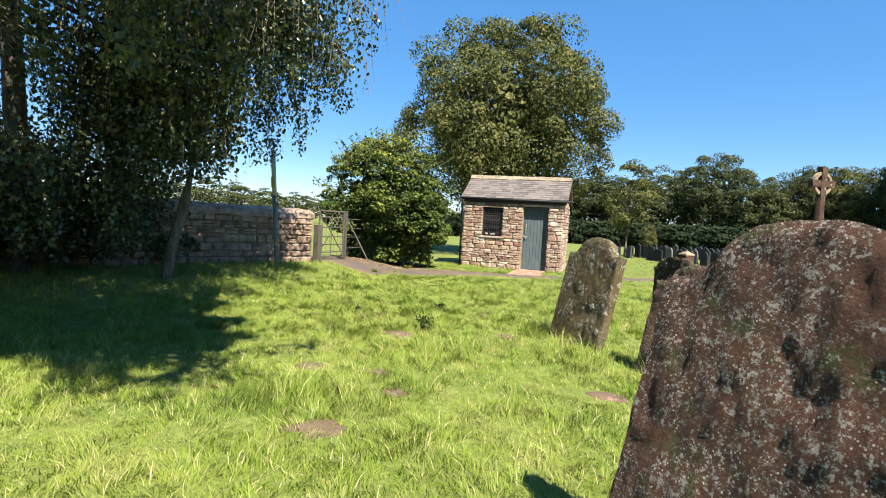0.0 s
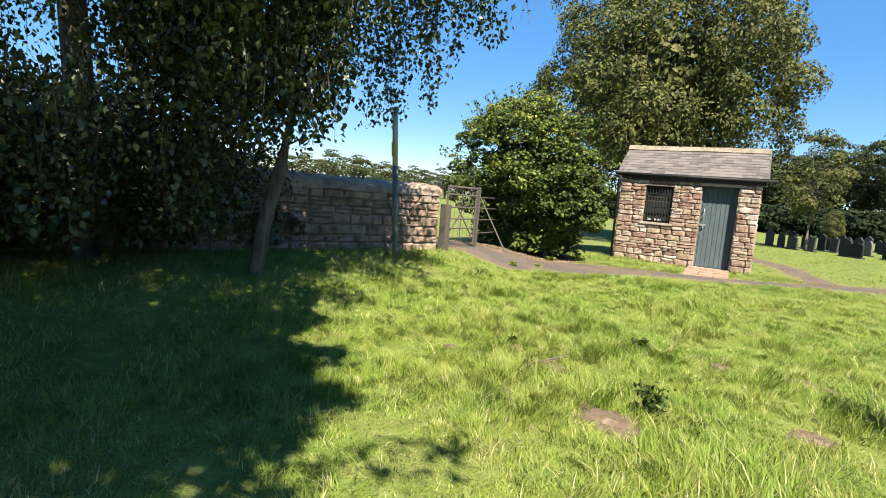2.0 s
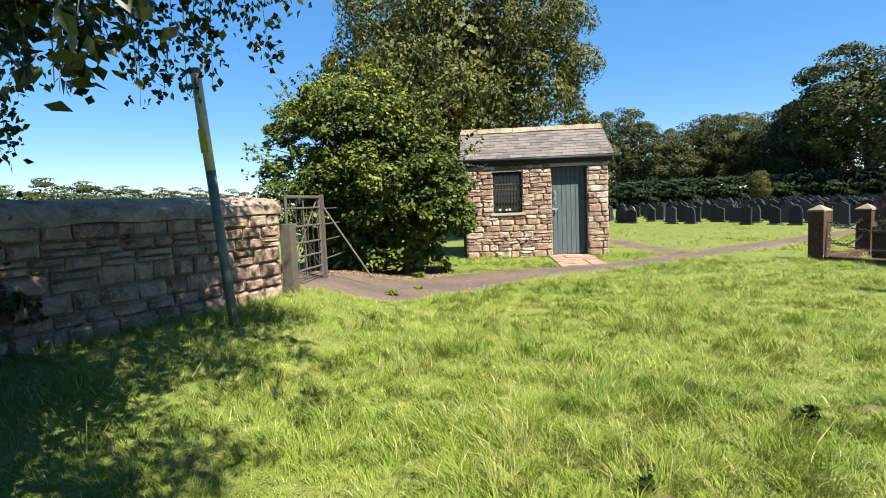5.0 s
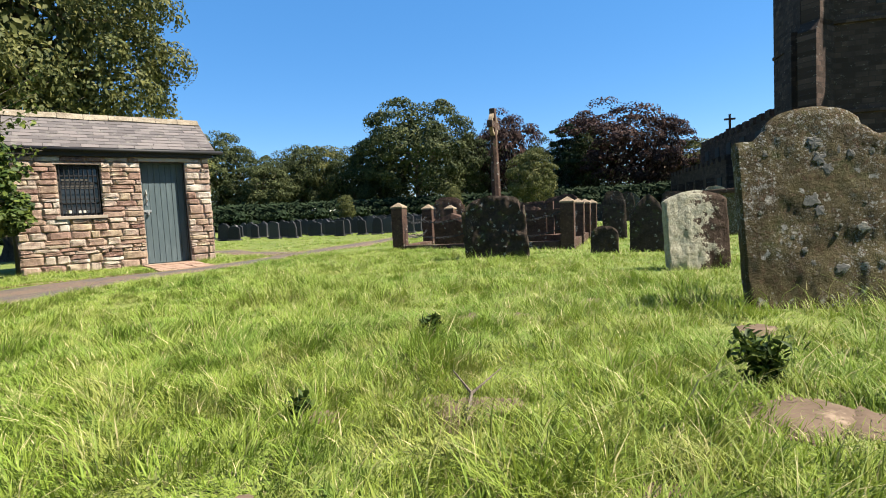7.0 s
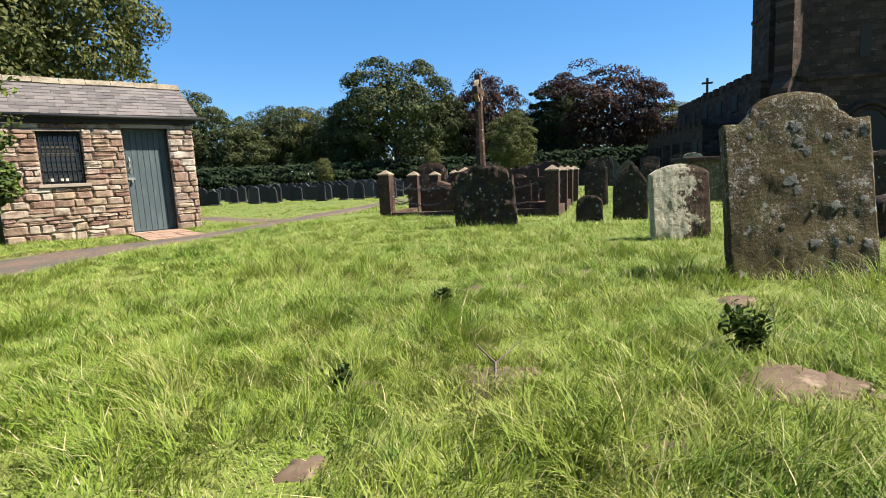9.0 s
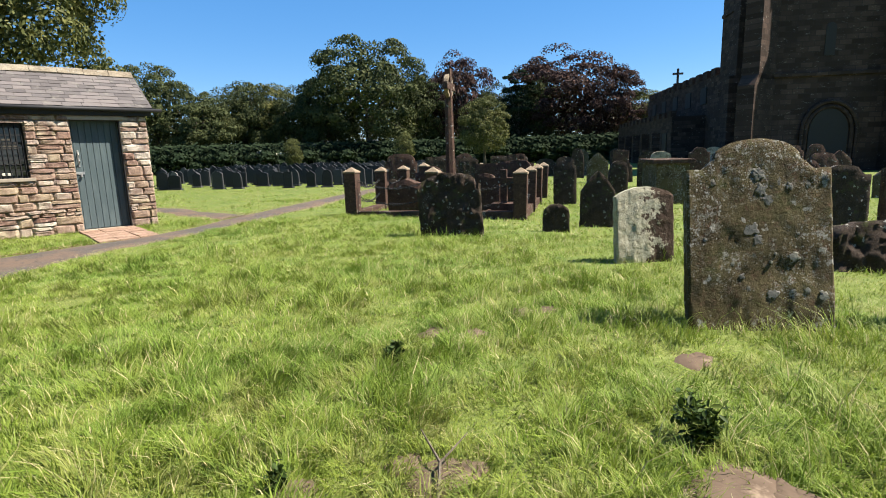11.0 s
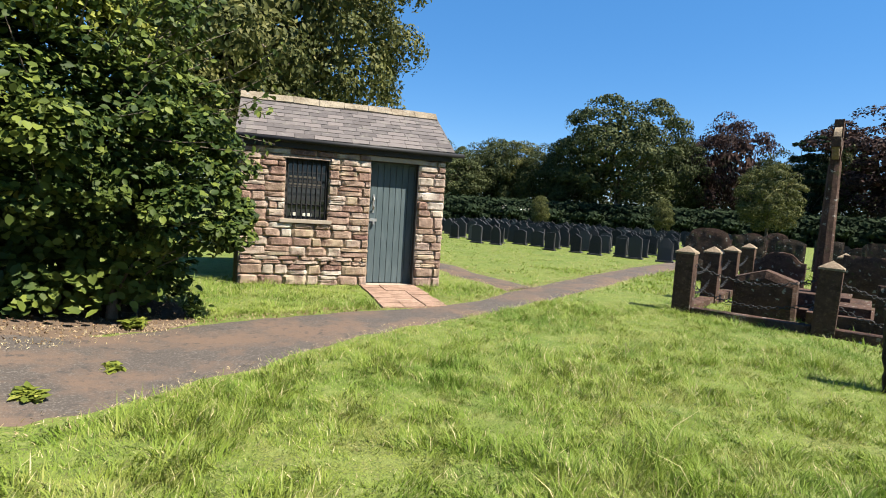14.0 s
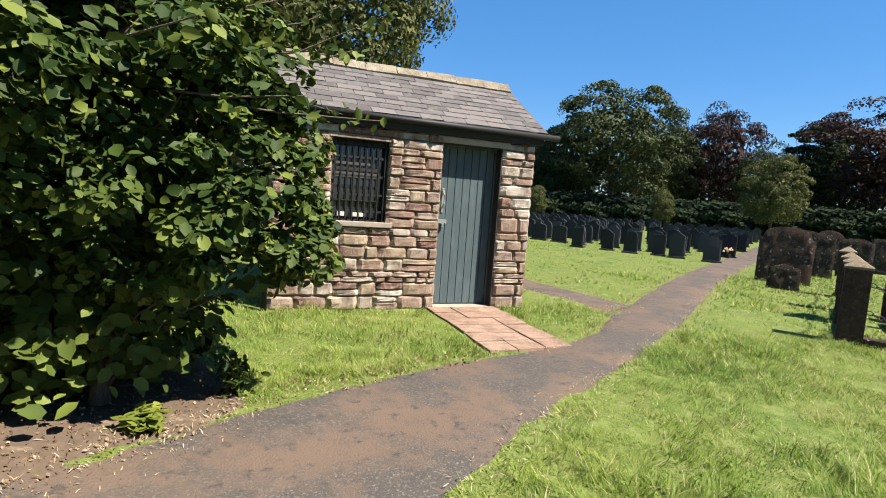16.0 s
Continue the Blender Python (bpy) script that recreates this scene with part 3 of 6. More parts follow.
for i in range(7):
    part("board", boxes((dx0 + 0.035 + i * pw + 0.004, dx0 + 0.035 + (i + 1) * pw - 0.004, 0.175, 0.196, 0.045, dz1 - 0.035), bevel=0.004), M_DOOR, door)
bm = boxes((dx0 + 0.075, dx0 + 0.105, 0.165, 0.176, 1.24, 1.56), bevel=0.004)
tube(bm, [(dx0 + 0.09, 0.17, 1.52), (dx0 + 0.09, 0.115, 1.47), (dx0 + 0.09, 0.115, 1.36), (dx0 + 0.09, 0.17, 1.30)], 0.012, 8)
part("pull_handle", bm, M_STEEL, door, "grey metal pull handle")
bm = boxes((dx0 + 0.045, dx0 + 0.16, 0.158, 0.176, 1.10, 1.15), (dx0 + 0.001, dx0 + 0.05, 0.14, 0.176, 1.105, 1.145), bevel=0.004)
tube(bm, [(dx0 + 0.10, 0.15, 1.10), (dx0 + 0.10, 0.145, 1.05)], 0.02, 8)
part("hasp", bm, M_STEEL, door, "galvanised hasp and padlock")

window = part("window_frame", boxes((wx0, wx0 + 0.045, 0.10, 0.16, wz0, wz1), (wx1 - 0.045, wx1, 0.10, 0.16, wz0, wz1), (wx0 + 0.045, wx1 - 0.045, 0.10, 0.16, wz0, wz0 + 0.05),
                                    (wx0 + 0.045, wx1 - 0.045, 0.10, 0.16, wz1 - 0.05, wz1), (wx0 + 0.045, wx1 - 0.045, 0.11, 0.15, 1.68, 1.72), (wx0 + 0.045, wx1 - 0.045, 0.11, 0.15, 1.30, 1.33)),
              M_FASCIA, hut, "dark painted window frame")
part("pane", boxes((wx0 + 0.04, wx1 - 0.04, 0.128, 0.134, wz0 + 0.04, wz1 - 0.04)), M_GLASS, window)
part("blind", boxes((wx0 + 0.06, wx1 - 0.1, 0.116, 0.120, 1.60, 1.66), (wx0 + 0.06, wx1 - 0.2, 0.116, 0.120, 1.74, 1.78)), M_TIMBER, window)
for i in range(9):
    x = wx0 + 0.035 + i * (wx1 - wx0 - 0.07) / 8
    part("bar", tube(bmesh.new(), [(x, 0.05, wz0 - 0.005), (x, 0.05, wz1 - 0.01)], 0.009, 6), M_IRON, window)
for z in (1.20, 1.40, 1.62, 1.84, 1.99):
    part("cross_bar", boxes((wx0 + 0.005, wx1 - 0.005, 0.056, 0.064, z - 0.013, z + 0.013)), M_IRON, window)
part("crumpled_paper", boxes((wx0 + 0.1, wx0 + 0.2, 0.108, 0.124, wz0 + 0.05, wz0 + 0.13), (wx0 + 0.28, wx0 + 0.44, 0.108, 0.124, wz0 + 0.05, wz0 + 0.10), bevel=0.006), M_WHITE, window, "white paper on the inner sill")

# apron tiles before the door
apron = thing("paved_apron", Matrix.Translation((-2.25, 14.95, 0)), "red tile paving leading from path to hut door", "paving")
tile_me = bpy.data.meshes.new("tile")
bm = boxes((-0.5, 0.5, -0.5, 0.5, -1, 0), bevel=0.02)
bm.to_mesh(tile_me)
bm.free()
tile_me.materials.append(M_BRICKPATH)
rnd = random.Random(5)
for i in range(3):
    for j in range(6):
        ob = new("tile", tile_me)
        ob.parent = apron
        x, y = 0.16 + i * 0.315 + 0.02 * (5 - j) * 0.3, 0.14 + j * 0.30
        ob.matrix_basis = Matrix.LocRotScale((x, y, gz(-2.25 + x, 14.95 + y) + 0.022 + 0.006 * rnd.random()), Euler((radians(rnd.uniform(-1, 1)), radians(rnd.uniform(-1, 1)), radians(rnd.uniform(-1, 1)))), (0.305, 0.29, 0.06))


# ---- boundary wall, gate, pole ----
WA, WB = Vector((-6.35, 10.75, 0)), Vector((-9.3, 4.0, 0))
wdir = (WA - WB).normalized()
wl = (WA - WB).length
wall_m = Matrix.Translation((WB.x, WB.y, 0.16)) @ pose(0, 0, 0, 0, 0, math.degrees(math.atan2(wdir.y, wdir.x)))
bwall = thing("boundary_wall", wall_m, "tall red sandstone rubble churchyard wall with rounded coping", "wall", kind="structure")
bm = boxes((0, wl - 0.03, 0.04, 0.44, -0.5, 1.16))
part("wall_core", bm, M_MORTAR, bwall)
bm = bmesh.new()
n = 60
prof = [(-0.03, 1.14), (-0.02, 1.24), (0.08, 1.33), (0.24, 1.37), (0.40, 1.33), (0.50, 1.24), (0.51, 1.14)]
rows = []
for i in range(n + 1):
    x = wl * i / n + (0.03 if i == n else 0)
    rows.append([bm.verts.new((x, y, z + 0.03 * noise.noise(Vector((x * 2.4, y * 3, z * 3))))) for y, z in prof])
for a, b in zip(rows, rows[1:]):
    for k in range(len(prof) - 1):
        bm.faces.new((a[k], b[k], b[k + 1], a[k + 1]))
bm.faces.new(rows[0]), bm.faces.new(rows[-1][::-1])
part("coping", bm, M_RUBBLE, bwall, "rounded weathered sandstone coping", True)

gdir = Vector((0.118, 0.993, 0)).normalized()
gm4 = Matrix.Translation((-6.42, 10.95, gz(-6.4, 11.0))) @ pose(0, 0, 0, 0, 0, math.degrees(math.atan2(gdir.y, gdir.x)))
gate_post = thing("gate_post", gm4 @ pose(0.02, -0.1, 0), "dark weathered square timber gate post", "post")
part("post", boxes((-0.08, 0.08, -0.08, 0.08, -0.2, 0.92), bevel=0.015), M_TIMBER, gate_post)
gate = thing("field_gate", gm4 @ pose(0.2, 0, 0), "closed rusty barred metal field gate with mesh", "gate")
GL = 1.05
for z in (0.22, 0.42, 0.62, 0.86, 1.12, 1.28):
    part("rail", tube(bmesh.new(), [(0, 0, z), (GL, 0, z)], 0.016 if z < 1.2 else 0.024, 7), M_RUST, gate)
for x in (0.0, 0.52, GL):
    part("stile", tube(bmesh.new(), [(x, 0.005, 0.1), (x, 0.005, 1.28)], 0.022 if x != 0.52 else 0.012, 7), M_RUST, gate)
part("brace", tube(bmesh.new(), [(0.02, 0.02, 0.2), (GL - 0.02, 0.02, 1.26)], 0.013, 6), M_RUST, gate)
part("brace", tube(bmesh.new(), [(0.02, 0.024, 1.26), (GL - 0.02, 0.024, 0.2)], 0.013, 6), M_RUST, gate)
for k in range(6):
    part("mesh_wire", tube(bmesh.new(), [(0.08 + k * 0.17, -0.015, 0.12), (0.08 + k * 0.17, -0.015, 1.1)], 0.004, 4), M_RUST, gate)
fence_post = thing("iron_fence_post", gm4 @ pose(0.2 + GL + 0.1, 0, 0), "weathered iron straining post with a leaning stay", "fence post")
part("post", boxes((-0.03, 0.03, -0.03, 0.03, -0.1, 1.32), bevel=0.006), M_RUST, fence_post)
part("stay", tube(bmesh.new(), [(0.0, -0.03, 1.12), (0.0, -0.77, 0.0)], 0.015, 7), M_RUST, fence_post, "pale metal stay bar")
for z in (0.3, 0.6, 0.85, 1.1):
    part("rail", tube(bmesh.new(), [(0.02, 0, z), (1.5, 0.2, z)], 0.012, 6), M_RUST, fence_post)

pole = thing("marker_pole", Matrix.Translation((-6.26, 9.2, gz(-6.26, 9.2))) @ pose(0, 0, 0, 2, -3.5, 0), "leaning grey pole with faded white band and yellow marker", "pole")
part("shaft", tube(bmesh.new(), [(0, 0, -0.2), (0, 0, 1.55)], 0.048, 12), M_POLE, pole, smooth=True)
# cream paint, made brighter to carry the sunlight on the pole's top
part("band", tube(bmesh.new(), [(0, 0, 1.55), (0, 0, 2.48)], 0.048, 12), M_CREAM, pole, "cream painted upper band, brightened for sun on the pole top", True)
part("cap", tube(bmesh.new(), [(0, 0, 2.48), (0, 0, 2.53)], 0.052, 12), M_POLE, pole)
part("marker", boxes((-0.04, 0.04, -0.053, -0.046, 1.72, 1.95), bevel=0.003), M_YELLOW, pole, "yellow plastic waymarker")


# ---- headstones ----
def slab(width, height, thick, top, cols=28, rows=18, rough=0.012, seed=0, scoop=0.0):
    """A worn upright slab: x along its width, front at -y. top(s) gives the share of the height at s in -1..1."""
    bm = bmesh.new()
    off = Vector((seed * 3.7, seed * 1.3, seed * 2.1))
    grid = {}
    for side, y in ((0, -thick / 2), (1, thick / 2)):
        for i in range(cols + 1):
            s = 2 * i / cols - 1
            h = height * top(s)
            for j in range(rows + 1):
                z = -0.15 + (h + 0.15) * j / rows
                p = Vector((s * width / 2, y, z))
                d = rough * (noise.noise(p * 6 + off) + 0.7 * noise.noise(p * 17 + off))
                if side == 0:
                    d += scoop * max(0, noise.noise(p * 4.0 + off * 2)) * step(0.55, 0.1, z / height)
                    d += 0.35 * rough * noise.noise(p * 40 + off)
                edge = rough * 0.8 * noise.noise(p * 9 + off * 3)
                rim = 0.35 * thick * (1 if (j == rows or i in (0, cols)) else 0) * 0.35
                grid[side, i, j] = bm.verts.new((p.x + (edge if i in (0, cols) else 0), y + (d + rim if side == 0 else -d - rim), z + (edge if j == rows else 0)))
    for i in range(cols):
        for j in range(rows):
            bm.faces.new((grid[0, i, j], grid[0, i + 1, j], grid[0, i + 1, j + 1], grid[0, i, j + 1]))
            bm.faces.new((grid[1, i, j], grid[1, i, j + 1], grid[1, i + 1, j + 1], grid[1, i + 1, j]))
        bm.faces.new((grid[0, i, rows], grid[0, i + 1, rows], grid[1, i + 1, rows], grid[1, i, rows]))
    for j in range(rows):
        for i in (0, cols):
            bm.faces.new((grid[0, i, j], grid[0, i, j + 1], grid[1, i, j + 1], grid[1, i, j]))
    return bm


def arch_shoulders(s):
    a = abs(s)
    if a > 0.80:
        return 0.835 + 0.01 * (a - 0.8)
    if a > 0.60:
        return 0.835 + 0.055 * math.sin((0.80 - a) / 0.20 * math.pi / 2) ** 2
    return 0.885 + 0.115 * math.sqrt(max(0, 1 - (a / 0.62) ** 2))


def broad_arch(s):
    a = abs(s)
    return 0.78 + 0.02 * a if a > 0.86 else 0.82 + 0.18 * math.sqrt(max(0, 1 - (a / 0.9) ** 2.4))


def low_round(s):
    return 0.88 + 0.12 * (1 - abs(s) ** 2.2)


def full_round(s):
    return 0.62 + 0.38 * math.sqrt(max(0, 1 - abs(s) ** 2.3))


def pointed(s):
    return 0.64 + 0.36 * (1 - abs(s) ** 1.35)


def square(s):
    return 1.0 - 0.015 * abs(s)


def gabled(s):
    return 0.82 + 0.18 * (1 - abs(s))


def headstone(x, y, width, height, thick, top, material, label, lean=0, tip=0, turn=0, group="", seed=0, fine=1.0, rough=0.012, scoop=0.0):
    """x, y: the middle of its base. lean: degrees backwards, tip: degrees sideways."""
    ob = part("headstone", slab(width, height, thick, top, int(28 * fine), int(18 * fine), rough, seed, scoop), material, None, "", True)
    ob.data.set_sharp_from_angle(angle=radians(38))
    ob.matrix_world = Matrix.Translation((x, y, gz(x, y))) @ pose(0, 0, 0, 0, 0, YARD + turn) @ pose(0, 0, 0, -lean, tip, 0)
    return tagged(ob, label, "headstone", group)


def lichen(parent, x, z, r, y, material, rnd):
    """A crinkled crust of lichen on a slab's front."""
    bm = bmesh.new()
    mid = bm.verts.new((x, y - 0.005, z))
    rows = []
    off = rnd.random() * 40
    for share, lift in ((0.45, 0.003), (0.8, 0.0025), (1.0, -0.006)):
        ring = []
        for k in range(30):
            a = k * math.tau / 30
            e = Vector((math.cos(a), math.sin(a), 0))
            q = r * share * (1 + 0.6 * noise.noise(e * 1.7 + Vector((off, 0, share))) + 0.16 * noise.noise(e * 6.5 + Vector((off, 7, share))))
            ring.append(bm.verts.new((x + q * math.cos(a), y - lift - 0.002 * rnd.random(), z + q * math.sin(a) * 1.1)))
        rows.append(ring)
    for k in range(30):
        n = (k + 1) % 30
        bm.faces.new((mid, rows[0][k], rows[0][n]))
        for q in (0, 1):
            bm.faces.new((rows[q][k], rows[q + 1][k], rows[q + 1][n], rows[q][n]))
    part("lichen_patch", bm, material, parent)


def at_left(x, y, width):
    """The middle of a slab whose left foot is at x, y."""
    return x + V.x * width / 2, y + V.y * width / 2


stone_t = headstone(*at_left(-0.01, 6.18, 0.95), 0.95, 1.34, 0.12, arch_shoulders, M_OLIVE, "leaning olive-brown headstone with shouldered arch and pale lichen rings", 13, 0, seed=1, fine=2.2, rough=0.008, scoop=0.02)
stone_s = headstone(*at_left(0.98, 4.95, 0.98), 0.98, 1.16, 0.13, arch_shoulders, M_BROWN, "leaning brown headstone, flaking at the base, crusted with lichen", 13, 0, seed=2, fine=2.0, scoop=0.07)
stone_n = headstone(*at_left(0.66, 1.42, 1.06), 1.06, 1.50, 0.14, arch_shoulders, M_BROWN, "tall red-brown headstone thick with grey lichen crust", 14, 0, seed=3, fine=2.4, rough=0.012, scoop=0.015)
lr = random.Random(77)
for x, z, r, mt in ((-0.06, 0.70, 0.085, M_LICHEN), (-0.01, 0.62, 0.06, M_LICHEN), (0.02, 0.97, 0.07, M_LICHEN), (0.06, 0.90, 0.06, M_LICHEN), (0.0, 1.08, 0.07, M_LICHEN), (0.12, 1.03, 0.05, M_LICHEN), (0.22, 0.50, 0.055, M_LICHEN_PALE), (0.08, 0.24, 0.06, M_LICHEN),
                    (0.0, 0.23, 0.035, M_LICHEN), (0.40, 0.23, 0.05, M_LICHEN_PALE), (0.30, 0.27, 0.035, M_LICHEN_PALE), (-0.18, 0.45, 0.025, M_LICHEN_PALE), (-0.36, 0.62, 0.022, M_LICHEN_PALE), (0.10, 0.52, 0.018, M_LICHEN_PALE), (0.07, 0.46, 0.02, M_LICHEN_PALE),
                    (0.25, 0.66, 0.016, M_LICHEN_PALE), (-0.12, 0.36, 0.03, M_LICHEN), (0.2, 0.99, 0.04, M_LICHEN), (-0.3, 1.02, 0.03, M_LICHEN), (0.32, 1.0, 0.03, M_LICHEN), (-0.08, 0.28, 0.03, M_LICHEN)):
    lichen(stone_t, x, z, r * 0.62, -0.06, mt, lr)
headstone(*at_left(1.74, 7.80, 0.68), 0.68, 0.86, 0.11, low_round, M_FLAKED, "pale grey headstone with dark flaked patches and low curved top", 6, 0, 14, seed=4, fine=1.6, scoop=0.03)
headstone(*at_left(1.58, 11.10, 1.00), 1.00, 0.98, 0.13, broad_arch, M_BLACKSTONE, "dark mossy headstone with a broad arched top", 5, -4, seed=5, fine=1.7, rough=0.03, scoop=0.05)
headstone(*at_left(3.25, 9.98, 0.43), 0.43, 0.46, 0.12, full_round, M_BLACKSTONE, "small black rounded headstone in the grass", 2, 0, seed=6, rough=0.016)
headstone(*at_left(4.45, 10.08, 0.60), 0.60, 1.00, 0.12, pointed, M_BLACKSTONE, "dark headstone with a pointed gothic top", 2, 1, seed=7)
headstone(*at_left(2.85, 5.98, 0.95), 0.95, 0.52, 0.22, full_round, M_BLACKSTONE, "low dark broken headstone overgrown with moss", 12, 2, seed=8, rough=0.05)
headstone(*at_left(7.05, 7.15, 0.85), 0.85, 1.02, 0.12, arch_shoulders, M_BLACKSTONE, "dark shouldered headstone among the old graves", 3, 0, seed=9)
headstone(*at_left(7.4, 7.6, 0.5), 0.50, 1.10, 0.12, full_round, M_RED, "slim round-headed red sandstone headstone", 1, 0, seed=10)
headstone(*at_left(8.0, 6.4, 0.6), 0.60, 0.95, 0.12, square, M_RED, "square-topped red sandstone headstone", 2, 0, seed=17)

old = random.Random(11)
SHAPES = [arch_shoulders, full_round, pointed, low_round, square, broad_arch]
# old graves east of the memorial, in loose rows
for row in range(6):
    for k in range(9):
        if old.random() < 0.25:
            continue
        p = Vector((8.2, 13.0, 0)) + U * (row * 2.6 + old.uniform(-0.3, 0.3)) + V * (k * 1.55 - 1.5 + old.uniform(-0.3, 0.3))
        if (p - Vector((9.9, 11.2, 0))).length < 1.0:
            continue
        w, h = old.uniform(0.55, 0.95), old.uniform(0.8, 1.35)
        headstone(p.x, p.y, w, h, 0.12, old.choice(SHAPES), old.choice((M_BLACKSTONE, M_RED, M_OLIVE, M_RED, M_PALE)),
                  "old weathered sandstone headstone in the church rows", old.uniform(-3, 7), old.uniform(-3, 3), old.uniform(-6, 6), "old churchyard graves", 20 + row * 9 + k, 0.6)
# stones by the path, past the memorial
for x, y, w, h, f, mt in ((7.3, 19.1, 1.1, 1.3, broad_arch, M_RED), (9.9, 20.2, 0.9, 1.15, square, M_BLACKSTONE), (6.45, 18.45, 0.6, 0.55, gabled, M_BLACKSTONE), (11.6, 21.6, 0.9, 1.2, arch_shoulders, M_RED),
                          (11.6, 20.2, 0.8, 1.1, low_round, M_BLACKSTONE), (12.9, 21.8, 0.9, 1.25, full_round, M_RED), (14.2, 20.9, 0.8, 1.1, square, M_BLACKSTONE)):
    headstone(x, y, w, h, 0.13, f, mt, "weathered headstone on the grass beside the path", 3, 1, 3, "graves by the path", int(x * 7), 0.7)

# box tomb
tomb = thing("box_tomb", Matrix.Translation((9.75, 11.1, gz(9.75, 11.1))) @ pose(0, 0, 0, 0, 0, YARD), "mossy grey-green box tomb with overhanging lid", "tomb")
part("chest", boxes((-0.38, 0.38, -0.8, 0.8, -0.1, 1.0), bevel=0.02), M_OLIVE, tomb)
part("lid", boxes((-0.48, 0.48, -0.9, 0.9, 1.0, 1.1), bevel=0.02), M_RED, tomb)


# ---- chained memorial plot ----
PA = Vector((2.62, 14.72, 0))
PU, PV = Vector((0.84, 0.543, 0)).normalized(), Vector((0.543, -0.84, 0)).normalized()
PLOT = math.degrees(math.atan2(PV.y, PV.x))


def plot(a, b, z=0.0):
    p = PA + PV * a + PU * b
    return Vector((p.x, p.y, gz(p.x, p.y) + z))


def post_parts(h, w):
    bm = boxes((-w / 2, w / 2, -w / 2, w / 2, -0.2, h), bevel=0.012)
    cap = bmesh.new()
    o = w / 2 + 0.012
    v = [cap.verts.new(c) for c in ((-o, -o, h), (o, -o, h), (o, o, h), (-o, o, h), (-o, -o, h + 0.03), (o, -o, h + 0.03), (o, o, h + 0.03), (-o, o, h + 0.03), (0, 0, h + 0.13))]
    cap.faces.new(v[:4])
    for k in range(4):
        cap.faces.new((v[k], v[(k + 1) % 4], v[4 + (k + 1) % 4], v[4 + k]))
        cap.faces.new((v[4 + k], v[4 + (k + 1) % 4], v[8]))
    return bm, cap


first = thing("memorial_post", Matrix.Translation(plot(0, 0)) @ pose(0, 0, 0, 0, 0, PLOT), "square red sandstone post with pale pyramid cap and chain", "post", "posts round the memorial plot")
shaft_bm, cap_bm = post_parts(0.93, 0.27)
part("shaft", shaft_bm, M_RED, first)
# paler than the shaft: sunlight on the cap put into its colour
part("cap", cap_bm, M_CAPS, first, "pyramid cap with a pale sunlit tone in its colour")
PLOT_W, PLOT_L = 3.7, 5.4
SPOTS_P = [(0, 1.75), (0, 3.4), (0, PLOT_L), (PLOT_W / 2, 0), (PLOT_W, 0), (PLOT_W, 1.75), (PLOT_W, 3.4), (PLOT_W, PLOT_L), (PLOT_W / 2, PLOT_L)]
for a, b in SPOTS_P:
    copy_thing(first, Matrix.Translation(plot(a, b)) @ pose(0, 0, 0, random.uniform(-1.5, 1.5), random.uniform(-1.5, 1.5), PLOT + random.uniform(-3, 3)))


def link_ring(bm, m, r=0.025, w=0.0065, stretch=1.5):
    rings = []
    for i in range(8):
        a = i * math.tau / 8
        c = Vector((math.cos(a) * r * stretch, math.sin(a) * r, 0))
        n = Vector((math.cos(a), math.sin(a), 0))
        rings.append([bm.verts.new(m @ (c + n * (w * math.cos(b * math.tau / 4)) + Vector((0, 0, w * math.sin(b * math.tau / 4))))) for b in range(4)])
    for i in range(8):
        for b in range(4):
            bm.faces.new((rings[i][b], rings[(i + 1) % 8][b], rings[(i + 1) % 8][(b + 1) % 4], rings[i][(b + 1) % 4]))


def chain(p, q, sag):
    bm = bmesh.new()
    d = q - p
    n = int(d.length * 1.06 / 0.058)
    for i in range(n):
        t = (i + 0.5) / n
        c = p + d * t - Vector((0, 0, sag * 4 * t * (1 - t)))
        tang = (d - Vector((0, 0, sag * 4 * (1 - 2 * t)))).normalized()
        rot = tang.to_track_quat("X", "Z").to_matrix().to_4x4()
        link_ring(bm, Matrix.Translation(c) @ rot @ pose(0, 0, 0, 90 * (i % 2) + 20, 0, 0))
    ob = part("hanging_chain", bm, M_IRON, None)
    tagged(ob, "rusty iron chain hanging between memorial posts", "chain", "chains round the memorial plot")


around = [(0, 0), (0, 1.75), (0, 3.4), (0, PLOT_L), (PLOT_W / 2, PLOT_L), (PLOT_W, PLOT_L), (PLOT_W, 3.4), (PLOT_W, 1.75), (PLOT_W, 0), (PLOT_W / 2, 0), (0, 0)]
for (a0, b0), (a1, b1) in zip(around, around[1:]):
    for z in (0.76, 0.42):
        p, q = plot(a0, b0, z), plot(a1, b1, z)
        e = (q - p).normalized() * 0.14
        chain(p + e, q - e, 0.17)
kerb = thing("memorial_kerb", Matrix.Translation(plot(0, 0)) @ pose(0, 0, 0, 0, 0, PLOT), "low red sandstone kerb round the memorial plot", "kerb")
for d in ((0.14, PLOT_W / 2 - 0.14, -0.10, 0.12), (PLOT_W / 2 + 0.14, PLOT_W - 0.14, -0.10, 0.12), (-0.1, 0.12, 0.14, 1.61), (-0.1, 0.12, 1.89, 3.26), (PLOT_W - 0.12, PLOT_W + 0.1, 0.14, 1.61), (PLOT_W - 0.12, PLOT_W + 0.1, 1.89, 3.26)):
    part("kerbstone", boxes((*d, -0.15, 0.09), bevel=0.012), M_RED, kerb)
slabthing = thing("memorial_slab", Matrix.Translation(plot(0.55, 0.75)) @ pose(0, 0, 0, 0, 0, PLOT), "flat stepped red sandstone grave slabs inside the plot", "grave slab")
